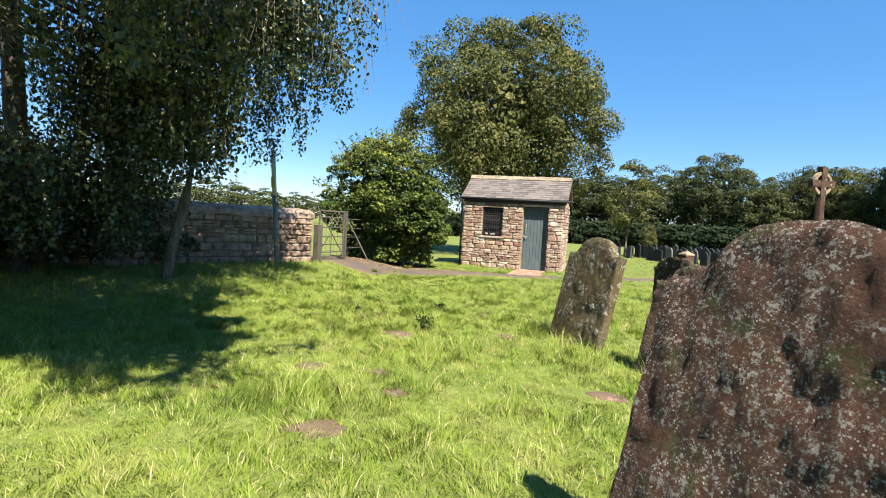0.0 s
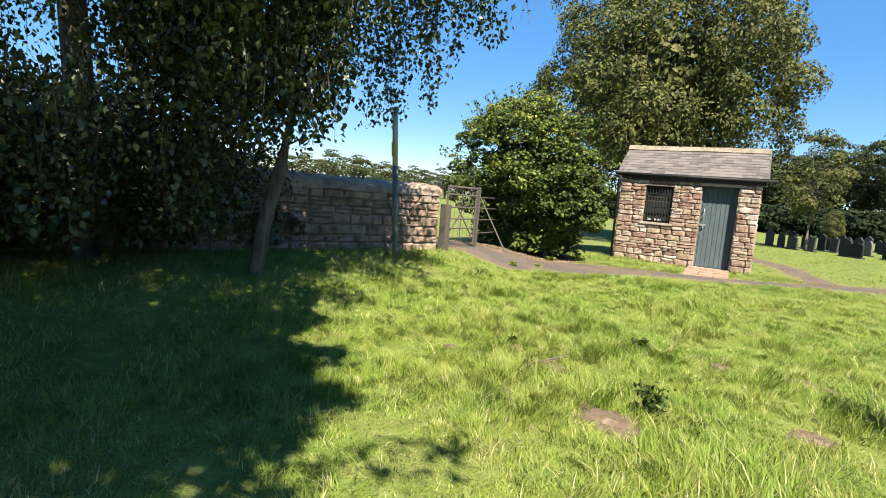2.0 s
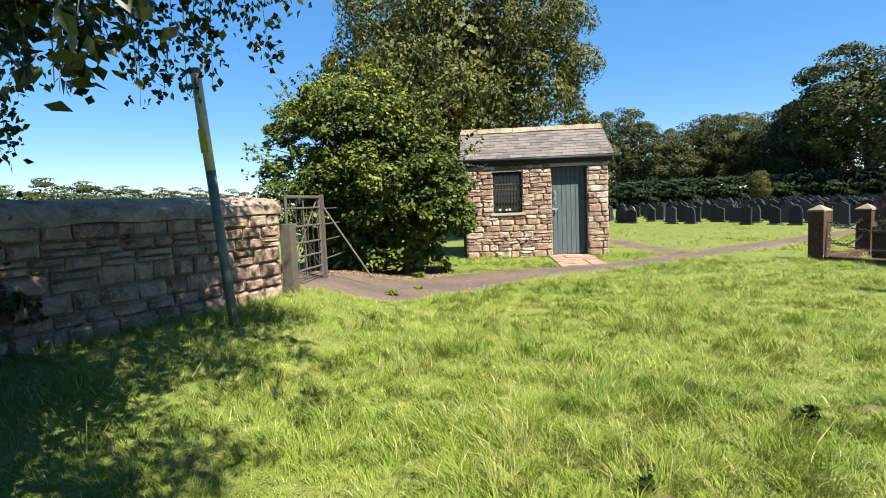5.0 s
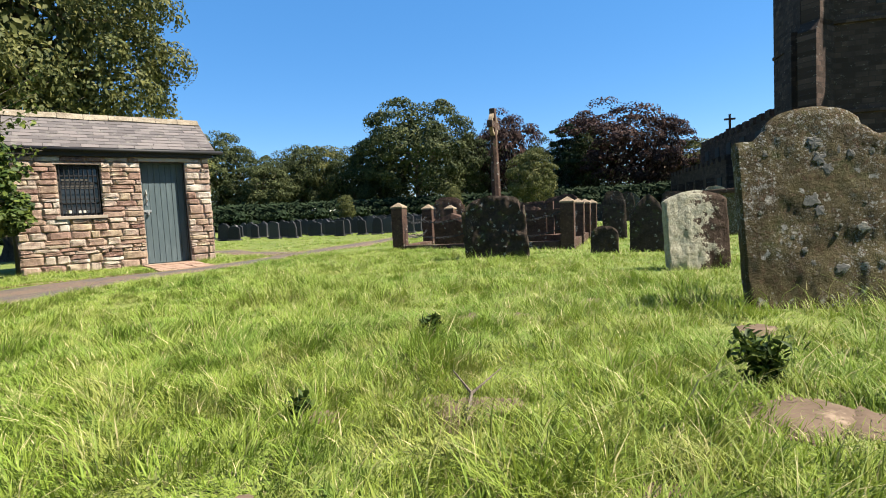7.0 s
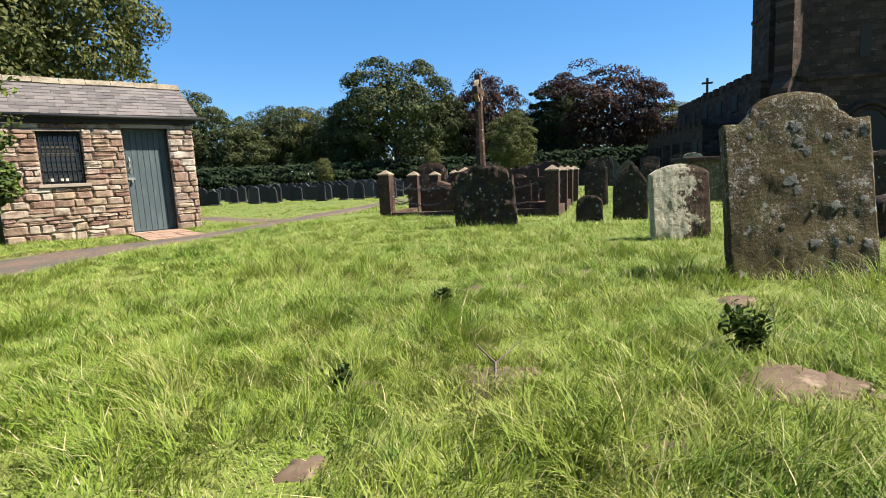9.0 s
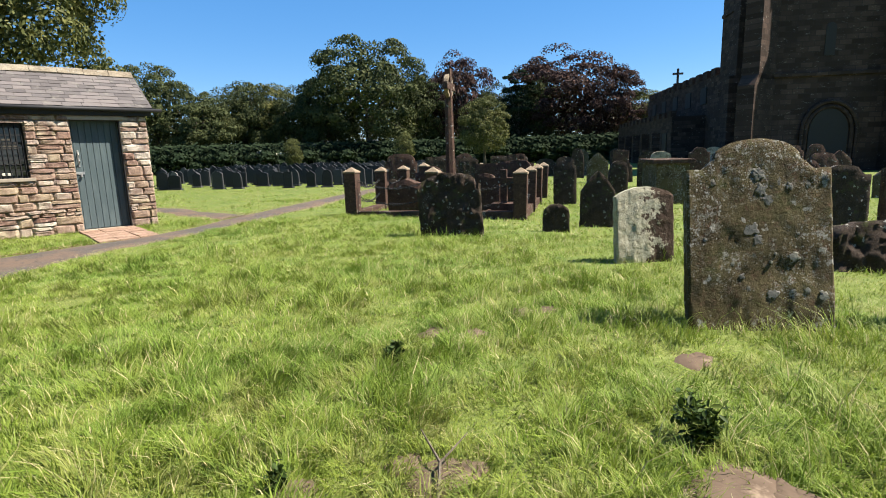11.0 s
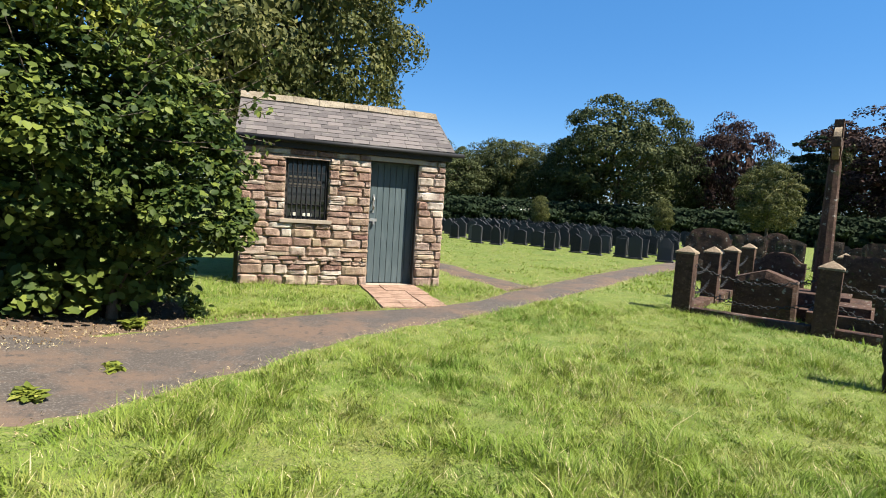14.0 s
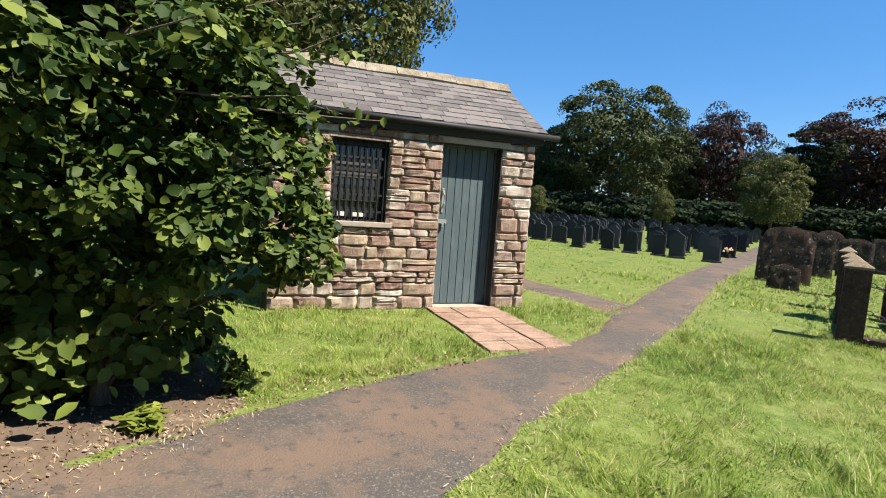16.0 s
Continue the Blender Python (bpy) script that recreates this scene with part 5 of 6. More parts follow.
# weeping birch beside the walk
BX, BY = -6.3, 6.2
birch = thing("weeping_birch", Matrix.Translation((BX, BY, gz(BX, BY))), "weeping birch with dark hanging curtains of small leaves", "tree")
rng = np.random.default_rng(12)
bm = bmesh.new()
trunk = [Vector((0, 0, -0.2)), Vector((0.05, 0.08, 0.6)), Vector((0.14, 0.22, 1.3)), Vector((0.2, 0.35, 2.2)), Vector((0.1, 0.2, 3.6)), Vector((0.0, 0.0, 5.5)), Vector((0, 0, 7.5))]
tube(bm, trunk, [0.105, 0.085, 0.08, 0.075, 0.07, 0.05, 0.03], 10)
part("trunk", bm, M_BIRCH_BARK, birch, "pale leaning birch trunk", True)
bm = bmesh.new()
tube(bm, [Vector((-1.9, -1.0, -0.2)), Vector((-1.95, -1.0, 1.5)), Vector((-1.7, -1.3, 3.5)), Vector((-1.5, -1.6, 6.5))], [0.2, 0.17, 0.14, 0.07], 10)
part("stem", bm, M_BIRCH_BARK, birch, "second darker birch stem", True)
bm = bmesh.new()
drops = []
for k in range(2000):
    a = rng.uniform(0, math.tau)
    rr = math.sqrt(rng.uniform(0.01, 1))
    x, y = math.cos(a) * rr * 4.1 + 0.45, math.sin(a) * rr * 6.2 - 3.2
    low = k >= 1600
    if low:
        x, y = rng.uniform(-2.6, 0.4), rng.uniform(-5.2, -0.3)
    veil = 1420 <= k < 1600
    if veil:
        x, y = rng.uniform(-0.2, 1.5), rng.uniform(-1.7, -0.1)
    if k < 1420 and rng.random() < 0.52:
        continue
    wx, wy = BX + x, BY + y
    floor_z = 1.65 + 0.95 * step(-6.3, -4.6, wx) + 1.7 * step(-3.6, -1.2, wx) + 1.3 * step(6.0, 8.4, wy) * step(-4.6, -3.0, wx)
    floor_z += 0.45 * step(-6.0, -4.8, wx) * step(5.0, 6.5, wy)
    floor_z += 0.5 * step(6.2, 7.8, wy) * step(-5.2, -6.2, wx)
    floor_z += 0.5 * noise.noise(Vector((x * 0.9, y * 0.9, 0))) - 0.45 * step(-6.8, -7.8, wx)
    top = max(floor_z + rng.uniform(0.3, 1.0), 3.2 + 4.0 * math.sqrt(max(0.02, 1 - rr * rr)) * rng.uniform(0.0, 1.0))
    if low:
        floor_z, top = rng.uniform(0.45, 1.2), rng.uniform(1.5, 2.2)
    if veil:
        floor_z, top = rng.uniform(1.45, 2.1), rng.uniform(2.6, 4.6)
    length = min(rng.uniform(0.9, 2.6), max(0.25, top - floor_z))
    p = Vector((x, y, top))
    if k < 90:
        s = trunk[5].lerp(trunk[3], rng.uniform(0, 1))
        tube(bm, [s, s.lerp(p, 0.5) + Vector((0, 0, 0.7)), p], [0.035, 0.024, 0.008], 5)
    q = p - Vector((rng.normal() * 0.12, rng.normal() * 0.12, length))
    tube(bm, [p, p.lerp(q, 0.5) + Vector((rng.normal() * 0.04, rng.normal() * 0.04, 0)), q], [0.006, 0.004, 0.002], 3)
    n = int(length * 76)
    t = rng.uniform(0, 1, n) ** 0.9
    c = np.array(p)[None, :] * (1 - t)[:, None] + np.array(q)[None, :] * t[:, None]
    drops.append(c + rng.normal(size=(n, 3)) * np.array([0.13, 0.13, 0.05]) * (1.15 - 0.6 * t)[:, None])
tagged(part("branch_work", bm, M_BARK, birch), kind="stuff")
# dense trailing skirt towards the wall
for k in range(520):
    x, y = rng.uniform(-3.6, -0.9), rng.uniform(-6.5, 1.4)
    p = Vector((x, y, rng.uniform(1.3, 2.15)))
    q = Vector((x + rng.normal() * 0.1, y + rng.normal() * 0.1, rng.uniform(0.25, 1.1)))
    n = int((p.z - q.z) * 60)
    t = rng.uniform(0, 1, n)
    drops.append(np.array(p)[None, :] * (1 - t)[:, None] + np.array(q)[None, :] * t[:, None] + rng.normal(size=(n, 3)) * np.array([0.14, 0.14, 0.05]))


def shade_trim(pts):
    """Keeps the leaves whose shadows land within the ragged shade outline on the lawn."""
    wx, wy, wz = pts[:, 0] + BX, pts[:, 1] + BY, pts[:, 2]
    gx_, gy_ = wx - wz * SUN.x / SUN.z, wy - wz * SUN.y / SUN.z
    edge = np.interp(gy_, [2.0, 3.0, 4.0, 4.6, 5.3, 6.0, 7.0, 8.0, 9.2, 10.5], [-2.1, -2.3, -2.8, -3.5, -4.4, -5.0, -5.1, -5.0, -5.5, -6.3])
    ragged = np.array([noise.noise(Vector((a * 1.6, b * 1.6, 0))) + 0.7 * noise.noise(Vector((a * 4, b * 4, 2))) for a, b in zip(gx_, gy_)])
    thin = np.random.default_rng(5).uniform(0, 1, len(pts)) ** 2
    return (gx_ < edge + 0.8 * ragged + 0.55 * (thin - 0.25)) & (gy_ > 2.3 + 0.6 * ragged - 0.5 * (thin - 0.25) - 0.8 * (gx_ < -5.5))


drops = np.concatenate(drops)
drops = drops[shade_trim(drops)]
link_mesh("leaf_curtains", leaf_cloud("leaf_curtains", drops, 0.074, 0.7, droop=1.1, seed=12), M_BIRCH_LEAF, birch)
# leafy top of the birch
_, pts = clumps(rng, (0.45, -3.2, 6.0), (3.8, 5.8, 2.3), 330, 110, (0.36, 0.36, 0.3), 0.35, 0.25, -0.5, 7.7)
pts = pts[shade_trim(pts)]
link_mesh("crown", leaf_cloud("crown", pts, 0.10, 0.7, droop=0.8, seed=13), M_BIRCH_LEAF, birch)
# unseen high bough, added overhead to cast the shade on the lawn
_, pts = clumps(rng, (4.7, -5.6, 5.9), (2.7, 2.6, 1.0), 380, 110, (0.34, 0.34, 0.28), 0.1, 0.25, -1.0, 3.3)
pts = pts[shade_trim(pts)]
link_mesh("outer_bough_leaves", leaf_cloud("outer_bough_leaves", pts, 0.105, 0.7, droop=0.8, seed=14), M_BIRCH_LEAF, birch)
# unseen bough, added above the view to throw shade on the wall
_, pts = clumps(rng, (0.95, 1.2, 4.4), (1.1, 1.5, 0.6), 60, 110, (0.3, 0.3, 0.25), 0.1, 0.25, -1.0, 5.3)
link_mesh("wall_bough_leaves", leaf_cloud("wall_bough_leaves", pts, 0.09, 0.7, droop=0.8, seed=15), M_BIRCH_LEAF, birch)
part("wall_bough", tube(bmesh.new(), [Vector((0.1, 0.2, 3.6)), Vector((0.5, 0.8, 4.3)), Vector((1.0, 1.6, 4.5))], [0.05, 0.03, 0.012], 6), M_BIRCH_BARK, birch)
bm = tube(bmesh.new(), [Vector((0.05, 0.1, 4.6)), Vector((2.0, -2.4, 5.8)), Vector((4.6, -5.5, 6.0))], [0.07, 0.05, 0.02], 7)
part("outer_bough", bm, M_BIRCH_BARK, birch)
# undergrowth below the birch, at the wall
for k, (x, y, r, h) in enumerate(((-8.2, 6.0, 0.8, 0.9), (-8.9, 4.2, 1.0, 1.2), (-7.6, 3.2, 0.6, 0.55), (-8.0, 7.8, 0.6, 0.7), (-9.6, 2.0, 1.2, 1.5), (-10.2, -0.5, 1.4, 1.8))):
    tree("undergrowth_shrub", x, y, M_BIRCH_LEAF, M_BARK, "shaded nettles and undergrowth beneath the birch", (r, r, h * 0.6), h * 0.55, 40, 90, 0.3 * r, 0.09, 40 + k, 0.03, 14, -0.9, 0.3, "undergrowth", group="undergrowth at the wall", fill=300)

# far trees: a few shapes, set out again and again
far_kinds = {}


def far_tree(key, x, y, height, width=1.0, turn=0):
    kinds_of = {"oak": (M_WOOD_LEAF, (4.6, 4.6, 4.3), 5.6, "dark green woodland tree behind the graves"),
                "ash": (M_WOOD_LEAF, (3.6, 3.6, 4.6), 5.3, "tall rounded woodland tree beyond the churchyard"),
                "lime": (M_TREE_LEAF, (3.4, 3.4, 4.4), 5.4, "lighter green tree at the churchyard edge"),
                "copper": (M_COPPER_LEAF, (4.6, 4.6, 4.5), 5.4, "dark purple copper beech at the churchyard edge"),
                "pine": (M_CONIFER, (2.6, 2.6, 4.6), 5.4, "dark conifer with level branches"),
                "thicket": (M_WOOD_LEAF, (4.6, 4.6, 4.0), 4.6, "dark green distant woodland tree"),
                "hedge": (M_CONIFER, (3.2, 1.6, 1.2), 0.9, "near-black leafage standing in for deep shade below the trees")}
    leaf, radii, lift, label = kinds_of[key]
    m = Matrix.Translation((x, y, gz(x, y))) @ pose(0, 0, 0, 0, 0, turn) @ Matrix.Diagonal((height / 10 * width, height / 10 * width, height / 10, 1))
    if key not in far_kinds:
        seed = 60 + len(far_kinds)
        low = -0.97 if key != "pine" else -0.9
        far_kinds[key] = tree(key + "_tree" if key not in ("hedge", "thicket") else ("hedge" if key == "hedge" else "woodland_tree"), 0, 0, leaf, M_BARK, label, radii, lift, *((90, 160, 0.92, 0.22) if key not in ("hedge", "thicket", "pine") else (60, 190, 0.7, 0.22) if key == "pine" else (45, 90, 0.95, 0.36)), seed, 0.3, 24, low, 0.20, "tree" if key != "hedge" else "hedge", group="trees round the churchyard", flat=0.62 if key != "pine" else 0.3, fill=1500 if key not in ("hedge", "thicket") else 400)
        far_kinds[key].matrix_world = m
        return far_kinds[key]
    ob = copy_thing(far_kinds[key], Matrix())
    ob.matrix_basis = m
    return ob


def bearing(az, dist, x=-3.9, y=4.6):
    return x + math.sin(radians(az)) * dist, y + math.cos(radians(az)) * dist


# ring of woodland north and east of the graves: bearing, rise of its top, distance, half its breadth in degrees, kind
for az, rise, dist, half, key in ((1, 7.6, 66, 4.6, "oak"), (5, 7.4, 64, 4.4, "ash"), (9, 8.0, 70, 4.4, "oak"), (14.2, 9.7, 67, 3.9, "oak"), (18, 6.9, 64, 3.4, "ash"), (20.2, 7.6, 68, 3.2, "oak"), (22.4, 8.5, 68, 2.6, "ash"), (24.8, 8.2, 68, 2.6, "lime"),
                                  (27.4, 7.6, 66, 3.0, "oak"), (34.2, 12.9, 62, 6.4, "oak"), (30.2, 9.4, 64, 3.2, "ash"), (39.0, 9.2, 68, 3.4, "oak"), (44.0, 10.8, 71, 3.9, "copper"), (47.6, 7.4, 66, 3.0, "oak"), (49.9, 9.1, 64, 2.0, "pine"), (54.9, 10.7, 67, 6.2, "copper"), (59.4, 8.6, 64, 3.2, "copper"), (52.0, 8.6, 66, 2.8, "oak"),
                                  (62.4, 6.3, 66, 2.4, "lime"), (46.4, 6.7, 48, 2.5, "lime"), (41, 8.4, 76, 4.2, "oak")):
    top = (dist * math.tan(radians(rise)) + 1.0) / 1.05
    reach = {"oak": 4.6, "ash": 3.6, "lime": 3.4, "copper": 4.6, "pine": 2.6}[key]
    far_tree(key, *bearing(az, dist), top, dist * math.tan(radians(half)) / (reach * top / 10), az * 37)
# added dark leaf row in place of the deep shade under the trees
for az in range(-16, 62, 4):
    far_tree("hedge", *bearing(az, 58), 11.0, 1.2, -az)
for az in range(14, 60, 5):
    far_tree("thicket", *bearing(az, 78), 8.5, 1.5, az * 11)
# small trees among the graves
for az, dist, h in ((26.5, 48, 3.0), (38.0, 50, 3.4), (12.0, 34, 2.2)):
    far_tree("lime", *bearing(az, dist), h, 0.75, az)
# field hedges and woods beyond the wall
for az, dist, h in ((-58, 95, 9.0), (-53, 110, 9.0), (-48, 105, 10.0), (-44, 90, 8.5), (-41, 85, 9.4), (-38, 84, 8.6), (-35, 95, 8.4), (-32, 110, 8.8), (-29, 100, 8.0), (-26, 120, 8.4), (-22, 125, 8.0), (-18, 130, 8.0), (-64, 100, 9), (-70, 90, 9), (-78, 90, 9)):
    far_tree("thicket", *bearing(az, dist), h * 0.82, 1.6, az * 5)
# south and west side, behind the walker
for az, dist, h in ((95, 60, 12), (110, 55, 12), (125, 60, 11), (200, 60, 11), (220, 55, 12), (240, 50, 10), (260, 45, 9)):
    far_tree("thicket", *bearing(az, dist), h, 1.2, az)

# white marquee roof and pale gable far off among the trees
mx, my = bearing(24.2, 57)
far_house = thing("far_building", Matrix.Translation((mx, my, 0)) @ pose(0, 0, 0, 0, 0, -24), "distant low building with a pale roof among the trees", "building")
part("wall", boxes((-1.9, 1.9, 0, 3, 0, 1.6)), M_CAPS, far_house)
bm = bmesh.new()
v = [bm.verts.new(c) for c in ((-2.0, -0.2, 1.6), (2.0, -0.2, 1.6), (2.0, 3.2, 1.6), (-2.0, 3.2, 1.6), (-1.6, 1.5, 2.1), (1.6, 1.5, 2.1))]
for f in ((0, 1, 5, 4), (2, 3, 4, 5), (1, 2, 5), (3, 0, 4), (0, 3, 2, 1)):
    bm.faces.new([v[i] for i in f])
part("roof", bm, M_WHITE, far_house, "pale sunlit roof")
part("gable_wall", boxes((3.0, 4.6, 0.5, 2.5, 0, 2.6)), M_CAPS, far_house)


# ---- grass and litter ----
def blades(name, n, x0, x1, y0, y1, height, width, seed, label, three=True, skip=None):
    rng = np.random.default_rng(seed)
    x, y = rng.uniform(x0, x1, n), rng.uniform(y0, y1, n)
    soft = np.minimum(np.minimum(x - x0, x1 - x), np.minimum(y - y0, y1 - y)) / 0.7
    ok = rng.random(n) < np.clip(soft, 0, 1)
    for poly in (*PATH_POLYS, SOIL_POLY):
        lo, hi = poly.min(0), poly.max(0)
        near = (x > lo[0]) & (x < hi[0]) & (y > lo[1]) & (y < hi[1])
        idx = np.nonzero(near)[0]
        ok[idx[inside(poly, x[idx] + rng.normal(0, 0.05, len(idx)), y[idx] + rng.normal(0, 0.05, len(idx)))]] = False
    ok &= ~((x > -4.25) & (x < -0.8) & (y > 16.72) & (y < 19.4))
    ok &= ~((x > -2.28) & (x < -1.28) & (y > 14.9) & (y < 16.8))
    for sx, sy, sr in SPOTS:
        d = np.hypot((x - sx) / 1.3, y - sy)
        ok &= d > sr * rng.uniform(0.1, 0.95, n)
    if skip is not None:
        ok &= ~skip(x, y)
    x, y = x[ok], y[ok]
    n = len(x)
    # long and short patches in the turf
    lumps = np.sin(x * 2.1 + 1.3 * np.sin(y * 1.7)) * np.sin(y * 2.6 + 1.1 * np.sin(x * 2.3)) + 0.6 * np.sin(x * 6.1 + y * 3.7) * np.sin(y * 7.3 - x * 2.9)
    h = height * rng.uniform(0.45, 1.25, n) * (1 + 0.5 * lumps)
    h = np.maximum(h, height * 0.25)
    z = heights(x, y) - 0.008
    # tufts: blades near one another lean the same way and grow to one height
    ci, cj = np.floor((x + 0.05 * np.sin(y * 17)) / 0.12), np.floor((y + 0.05 * np.sin(x * 19)) / 0.12)
    r1, r2 = np.modf(np.abs(np.sin(ci * 12.9898 + cj * 78.233) * 43758.5453))[0], np.modf(np.abs(np.sin(ci * 39.346 + cj * 11.135) * 24634.6345))[0]
    h *= 0.65 + 0.75 * r2
    b = r1 * math.tau + rng.normal(0, 0.85, n)
    lean = h * rng.uniform(0.3, 1.7, n)
    w = width * rng.uniform(0.6, 1.3, n)
    a = b + math.pi / 2 + rng.normal(0, 0.5, n)
    sx, sy = np.cos(a), np.sin(a)
    bx, by = np.cos(b) * lean, np.sin(b) * lean
    p = np.stack([x, y, z], 1)
    s = np.stack([sx * w, sy * w, np.zeros(n)], 1)
    mid = p + np.stack([bx * 0.32, by * 0.32, h * 0.6], 1)
    tip = p + np.stack([bx, by, h], 1)
    if three:
        verts = np.stack([p - s, p + s, mid - s * 0.75, mid + s * 0.75, tip], 1).reshape(-1, 3)
        k = np.arange(n) * 5
        faces = np.concatenate([np.stack([k, k + 1, k + 3], 1), np.stack([k, k + 3, k + 2], 1), np.stack([k + 2, k + 3, k + 4], 1)])
    else:
        verts = np.stack([p - s, p + s, tip], 1).reshape(-1, 3)
        k = np.arange(n) * 3
        faces = np.stack([k, k + 1, k + 2], 1)
    ob = link_mesh(name, array_mesh(name, verts, faces), M_GRASS)
    return tagged(ob, label, "grass", kind="stuff")


G = "unmown sunlit churchyard grass with yellowed patches"
blades("grass", 215000, -6.0, 1.6, 0.9, 9.4, 0.058, 0.0027, 31, G)
blades("grass", 80000, -5.2, -0.6, 4.2, 8.4, 0.07, 0.0023, 30, G)
blades("grass", 210000, -6.0, 3.4, 8.7, 15.4, 0.05, 0.0034, 32, G, False)
blades("grass", 60000, -5.0, 0.4, 8.7, 12.6, 0.055, 0.0026, 29, G)
blades("grass", 80000, -5.2, 3.0, -1.6, 1.6, 0.062, 0.0026, 33, G)
blades("grass", 60000, 0.9, 4.8, 0.6, 9.4, 0.06, 0.0032, 34, G, False)
blades("grass", 70000, -9.9, -5.3, -0.6, 13.2, 0.075, 0.0040, 35, G, False)
blades("grass", 40000, -5.0, 1.4, 13.8, 17.4, 0.055, 0.0030, 36, G)
blades("grass", 60000, 2.6, 15.0, 2.0, 20.6, 0.06, 0.011, 37, G, False)
blades("grass", 56000, -3.0, 17.0, 15.4, 34.6, 0.035, 0.013, 38, G, False)
TUSSOCK = "coarse tussocks of longer grass in the turf"


def between(x, y):
    return np.sin(x * 5.3 + 1.9 * np.sin(y * 3.1)) * np.sin(y * 6.7 + 1.7 * np.sin(x * 2.7)) < 0.25


blades("grass_tussock", 110000, -5.6, 2.2, 6.6, 12.8, 0.085, 0.0034, 41, TUSSOCK, True, between)
LONG = "long uncut grass tufts in the rough turf"


def tufts(name, places, per, height, seed):
    """Clumps of long blades that fan out from their roots."""
    for i, (x, y, r) in enumerate(places):
        blades(name, per, x - r - 0.4, x + r + 0.4, y - r - 0.4, y + r + 0.4, height, 0.003, seed + i, LONG, True, lambda a, b: np.hypot(a - x, b - y) > r)


tufts("long_grass", [(-1.2, 5.2, 0.5), (-0.6, 5.5, 0.45), (-1.9, 5.75, 0.4), (-0.2, 6.3, 0.35), (-2.6, 5.6, 0.3), (-3.2, 5.75, 0.3), (-1.6, 6.3, 0.35), (0.4, 5.6, 0.4), (1.3, 4.3, 0.5), (-1.0, 4.6, 0.4), (-2.1, 6.7, 0.3), (-0.9, 3.5, 0.3), (-1.5, 2.8, 0.3), (0.1, 3.0, 0.4), (-2.0, 9.3, 0.4), (-1.3, 12.4, 0.35), (-2.9, 8.4, 0.35), (2.0, 11.0, 0.5), (2.6, 7.3, 0.5), (-5.9, 9.4, 0.5), (-6.3, 10.4, 0.5), (-4.6, 5.9, 0.3), (-1.7, 10.2, 0.3)], 2300, 0.14, 200)

# dead grass and leaf bits along the path edges
rng = np.random.default_rng(57)
bits = []
for poly in (*PATH_POLYS, SOIL_POLY):
    for i in range(len(poly)):
        a, c = poly[i - 1], poly[i]
        n = int(min(np.hypot(*(c - a)), 3.0) * 150)
        if a[0] < -7.5 or a[1] > 22:
            continue
        bits.append(a + (c - a) * rng.random((n, 1)) + rng.normal(size=(n, 2)) * 0.10)
bits = np.concatenate(bits)
ob = link_mesh("dead_grass", leaf_cloud("dead_grass", np.column_stack([bits, heights(bits[:, 0], bits[:, 1]) + 0.024]), 0.035, 0.16, 0.1, seed=57, level=2.5), M_STRAW)
tagged(ob, "pale dead grass and leaf bits along the path edges", "leaf litter", kind="stuff")
# fallen leaves on the soil and at the path's edge
rng = np.random.default_rng(51)
lx, ly = rng.uniform(-6.8, -2.4, 5200), rng.uniform(12.6, 15.4, 5200)
on = inside(SOIL_POLY, lx, ly) | ((np.abs(ly - (0.41 * lx + 15.83)) < 0.22) & (rng.random(5200) < 0.8))
lx, ly = lx[on], ly[on]
ob = link_mesh("fallen_leaves", leaf_cloud("fallen_leaves", np.stack([lx, ly, heights(lx, ly) + 0.024], 1), 0.026, 0.6, seed=51), M_LITTER)
tagged(ob, "dry brown fallen leaves along the path edge", "leaf litter", kind="stuff")


def weed(x, y, h, count, leaf, seed, label, name="thistle"):
    r = np.random.default_rng(seed)
    t = thing(name, Matrix.Translation((x, y, gz(x, y))) @ (Matrix.Diagonal((1.7, 1.7, 0.6, 1)) if name == "dock" else Matrix()), label, "weed")
    bm = bmesh.new()
    pts = []
    for _ in range(max(3, count // 40)):
        a, tilt = r.uniform(0, math.tau), r.uniform(0.1, 0.7)
        q = Vector((math.cos(a) * tilt * h, math.sin(a) * tilt * h, h * r.uniform(0.6, 1)))
        tube(bm, [Vector((0, 0, -0.02)), q * 0.5 + Vector((0, 0, 0.04)), q], [0.006, 0.005, 0.002], 4)
        for k in np.linspace(0.1, 1, 40):
            pts.append(np.array(q * k) + r.normal(size=3) * 0.04 * h / 0.3)
    part("stems", bm, M_BUSH_LEAF, t)
    pts = np.array(pts)
    link_mesh("foliage", leaf_cloud("foliage", pts[pts[:, 2] > 0.01], leaf, 0.4, seed=seed, level=1.8, oval=True), M_BUSH_TIP if name == "dock" else M_BUSH_LEAF, t)


weed(-1.45, 5.45, 0.23, 320, 0.05, 71, "dark green thistle growing in rough grass")
weed(-1.87, 7.2, 0.12, 200, 0.06, 72, "low clump of thistle leaves in the turf")
weed(-2.95, 6.5, 0.10, 120, 0.05, 73, "low clump of thistle leaves in the turf")
weed(-5.1, 11.75, 0.11, 160, 0.07, 74, "broad-leaved dock on the path edge", "dock")
weed(-4.98, 13.75, 0.16, 200, 0.07, 75, "broad-leaved dock on the path edge", "dock")
weed(-4.8, 12.4, 0.09, 120, 0.06, 76, "broad-leaved dock on the path edge", "dock")
weed(-4.45, 14.2, 0.30, 160, 0.07, 77, "tall weeds at the foot of the bush", "nettle")
twig = thing("fallen_twig", Matrix.Translation((-2.42, 6.1, gz(-2.42, 6.1) + 0.035)) @ pose(0, 0, 0, 0, 0, 40), "forked dry twig on bare earth", "twig")
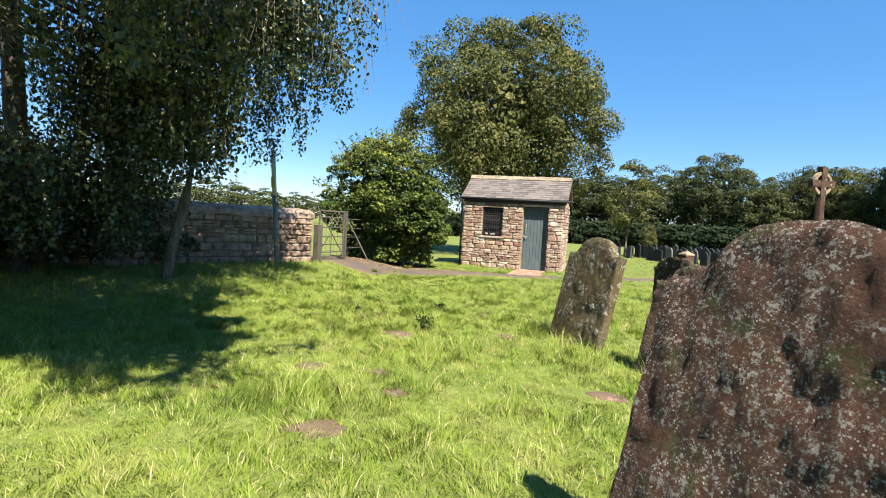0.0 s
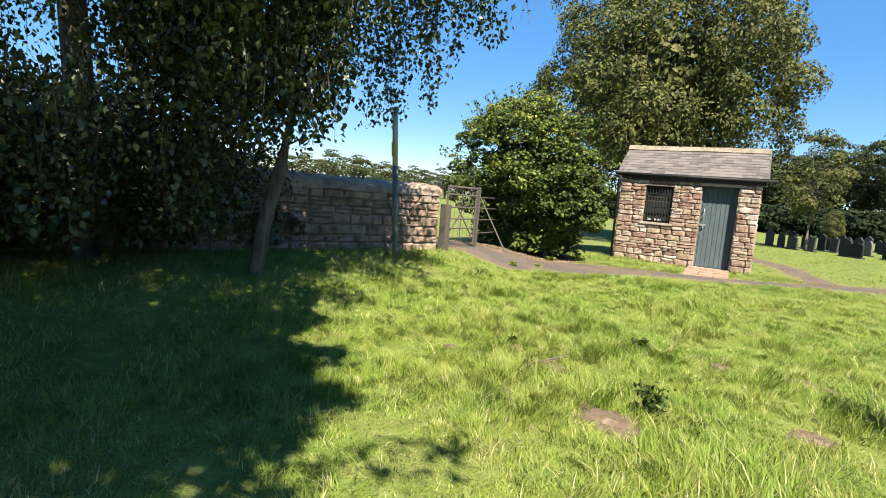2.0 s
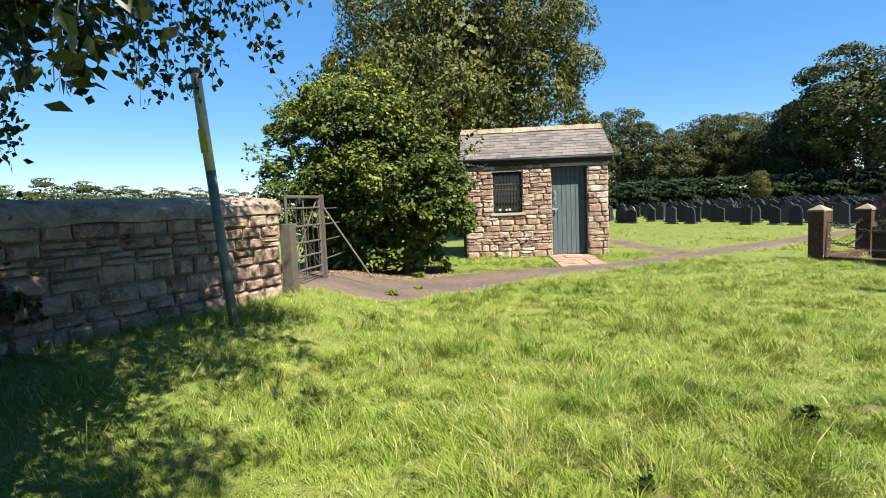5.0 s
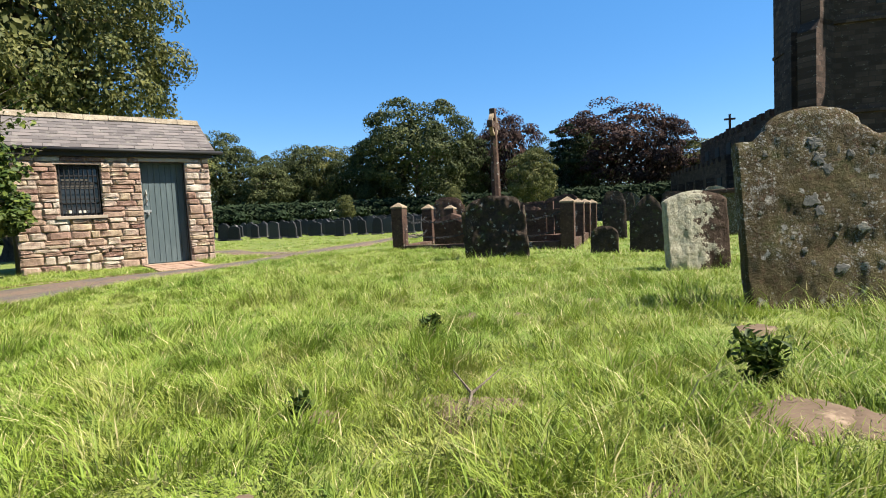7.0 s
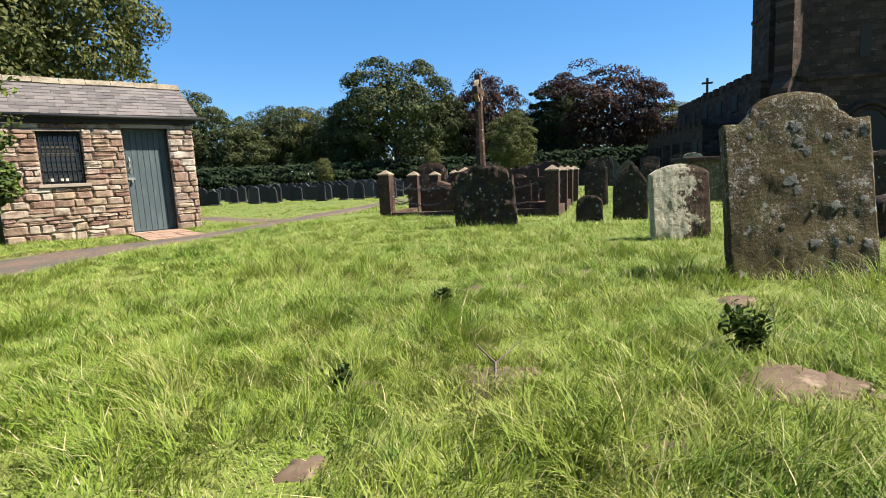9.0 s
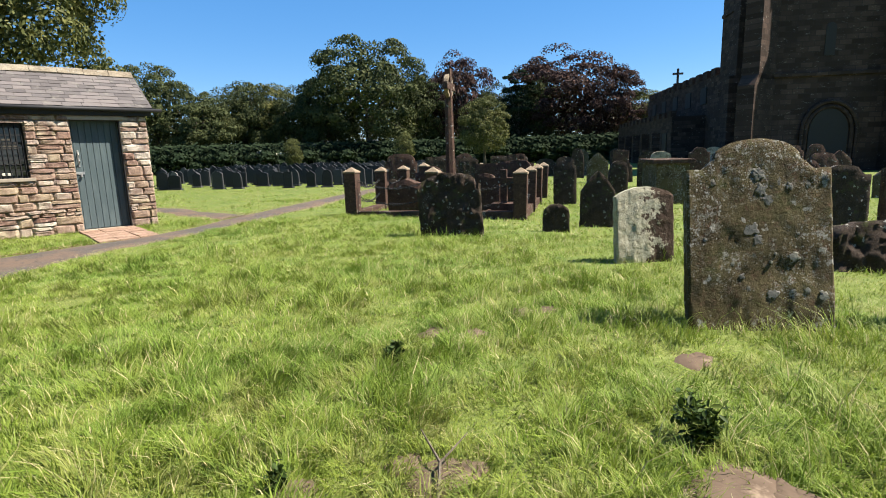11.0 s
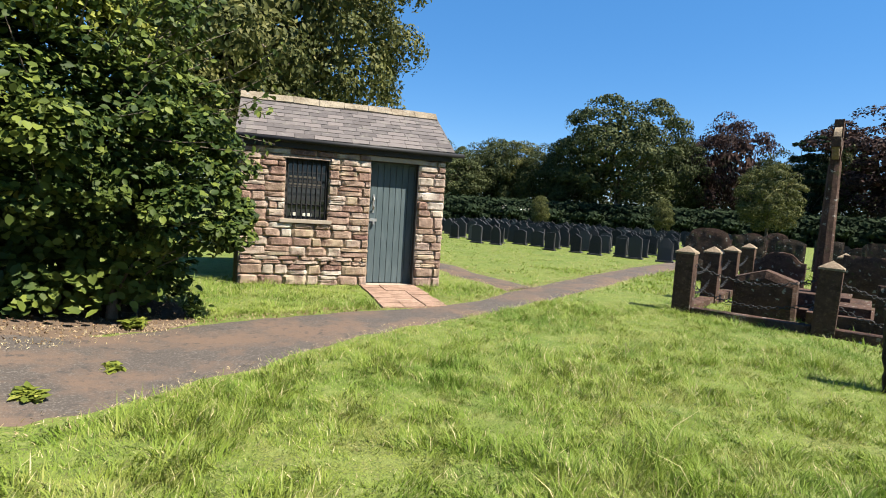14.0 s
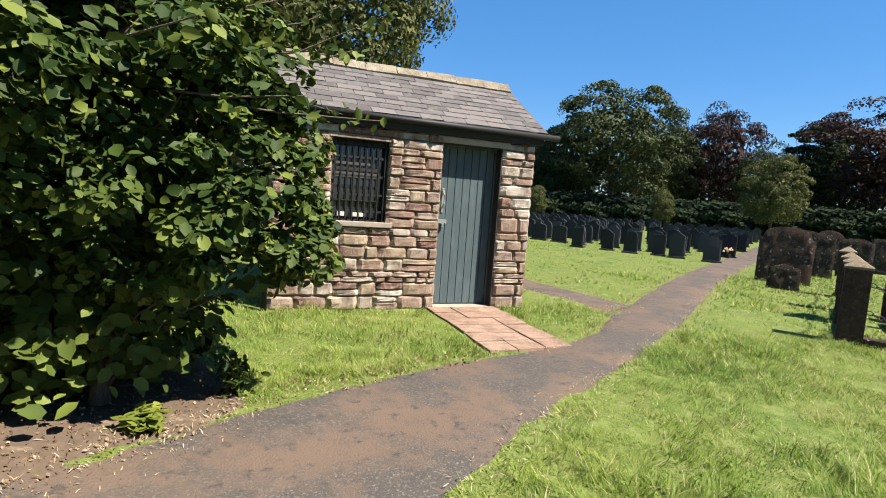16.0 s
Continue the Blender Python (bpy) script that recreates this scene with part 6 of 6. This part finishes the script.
bm = tube(bmesh.new(), [(-0.2, 0.0, 0.0), (0.0, 0.02, 0.03), (0.22, 0.14, 0.05)], [0.008, 0.007, 0.003], 5)
tube(bm, [(0.0, 0.02, 0.03), (0.14, -0.08, 0.09)], [0.006, 0.002], 5)
part("stick", bm, M_BARK, twig)


# ---- stones of the walls and slates of the roof ----
rnd = random.Random(2)
STONES = stone_meshes(10, 3)
holes = [(wx0, wx1, wz0 - 0.06, wz1 + 0.05), (dx0, dx1, -1, dz1 + 0.075)]
lay(hut, Matrix(), courses(rnd, W, 0.0, 2.20, holes, 0.065, 0.20, (0.11, 0.42), 0.007), STONES, M_HUT, rnd, 0.078)
lay(hut, Matrix.Translation((W, 0.02, 0)) @ pose(0, 0, 0, 0, 0, 90), courses(rnd, D - 0.04, 0.0, 2.285, [], 0.08, 0.2, (0.15, 0.48), 0.007), STONES, M_HUT, rnd)
SLATES = []
for k in range(4):
    bm = boxes((-0.5, 0.5, 0, 1.9, 0, 1))
    for v in bm.verts:
        if v.co.y < 0.5:
            v.co.y += rnd.uniform(-0.06, 0.08)
    me = bpy.data.meshes.new("slate")
    bm.to_mesh(me)
    bm.free()
    me.materials.append(M_SLATE)
    SLATES.append(me)
nrow, sw = 10, 0.29
for j in range(nrow):
    ex = (run - 0.02) / nrow
    x = -0.10 - (0.5 * sw if j % 2 else 0)
    while x < W + 0.10 - 0.02:
        x1 = min(x + sw * rnd.uniform(0.9, 1.1), W + 0.09)
        x0 = max(x, -0.10)
        if x1 - x0 > 0.04:
            ob = new("slate", rnd.choice(SLATES))
            ob.parent = hut
            ob.matrix_basis = front_roof @ Matrix.LocRotScale(((x0 + x1) / 2, -0.03 + j * ex, 0.008), Euler((radians(-3.2 + rnd.uniform(-0.5, 0.5)), 0, radians(rnd.uniform(-0.7, 0.7)))), (x1 - x0 - 0.006, ex * 0.98, 0.009))
        x = x1
for i in range(8):
    L = (W + 0.22) / 8
    bm = bmesh.new()
    xs = (-0.11 + i * L + 0.004, -0.11 + (i + 1) * L - 0.004)
    prof = [(-0.19, -0.075), (-0.06, 0.055), (0.06, 0.055), (0.19, -0.075), (0.17, -0.10), (0.0, 0.0), (-0.17, -0.10)]
    ra, rb = [[bm.verts.new((x, RIDGE.y + y, RIDGE.z + z + 0.012 * rnd.uniform(-1, 1))) for y, z in prof] for x in xs]
    for k in range(len(prof)):
        bm.faces.new((ra[k], ra[(k + 1) % 7], rb[(k + 1) % 7], rb[k]))
    bm.faces.new(ra), bm.faces.new(rb[::-1])
    part("ridge_stone", bm, M_RIDGE, hut)
RUB = stone_meshes(8, 9)
lay(bwall, Matrix.Translation((wl - 5.2, 0, 0)), courses(rnd, 5.2, -0.2, 1.15, [], 0.12, 0.22, (0.18, 0.42)), RUB, M_RUBBLE, rnd, 0.09)
lay(bwall, Matrix.Translation((wl - 0.02, 0.02, 0)) @ pose(0, 0, 0, 0, 0, 90), courses(rnd, 0.44, -0.2, 1.15, [], 0.14, 0.24, (0.2, 0.44)), RUB, M_RUBBLE, rnd, 0.09)
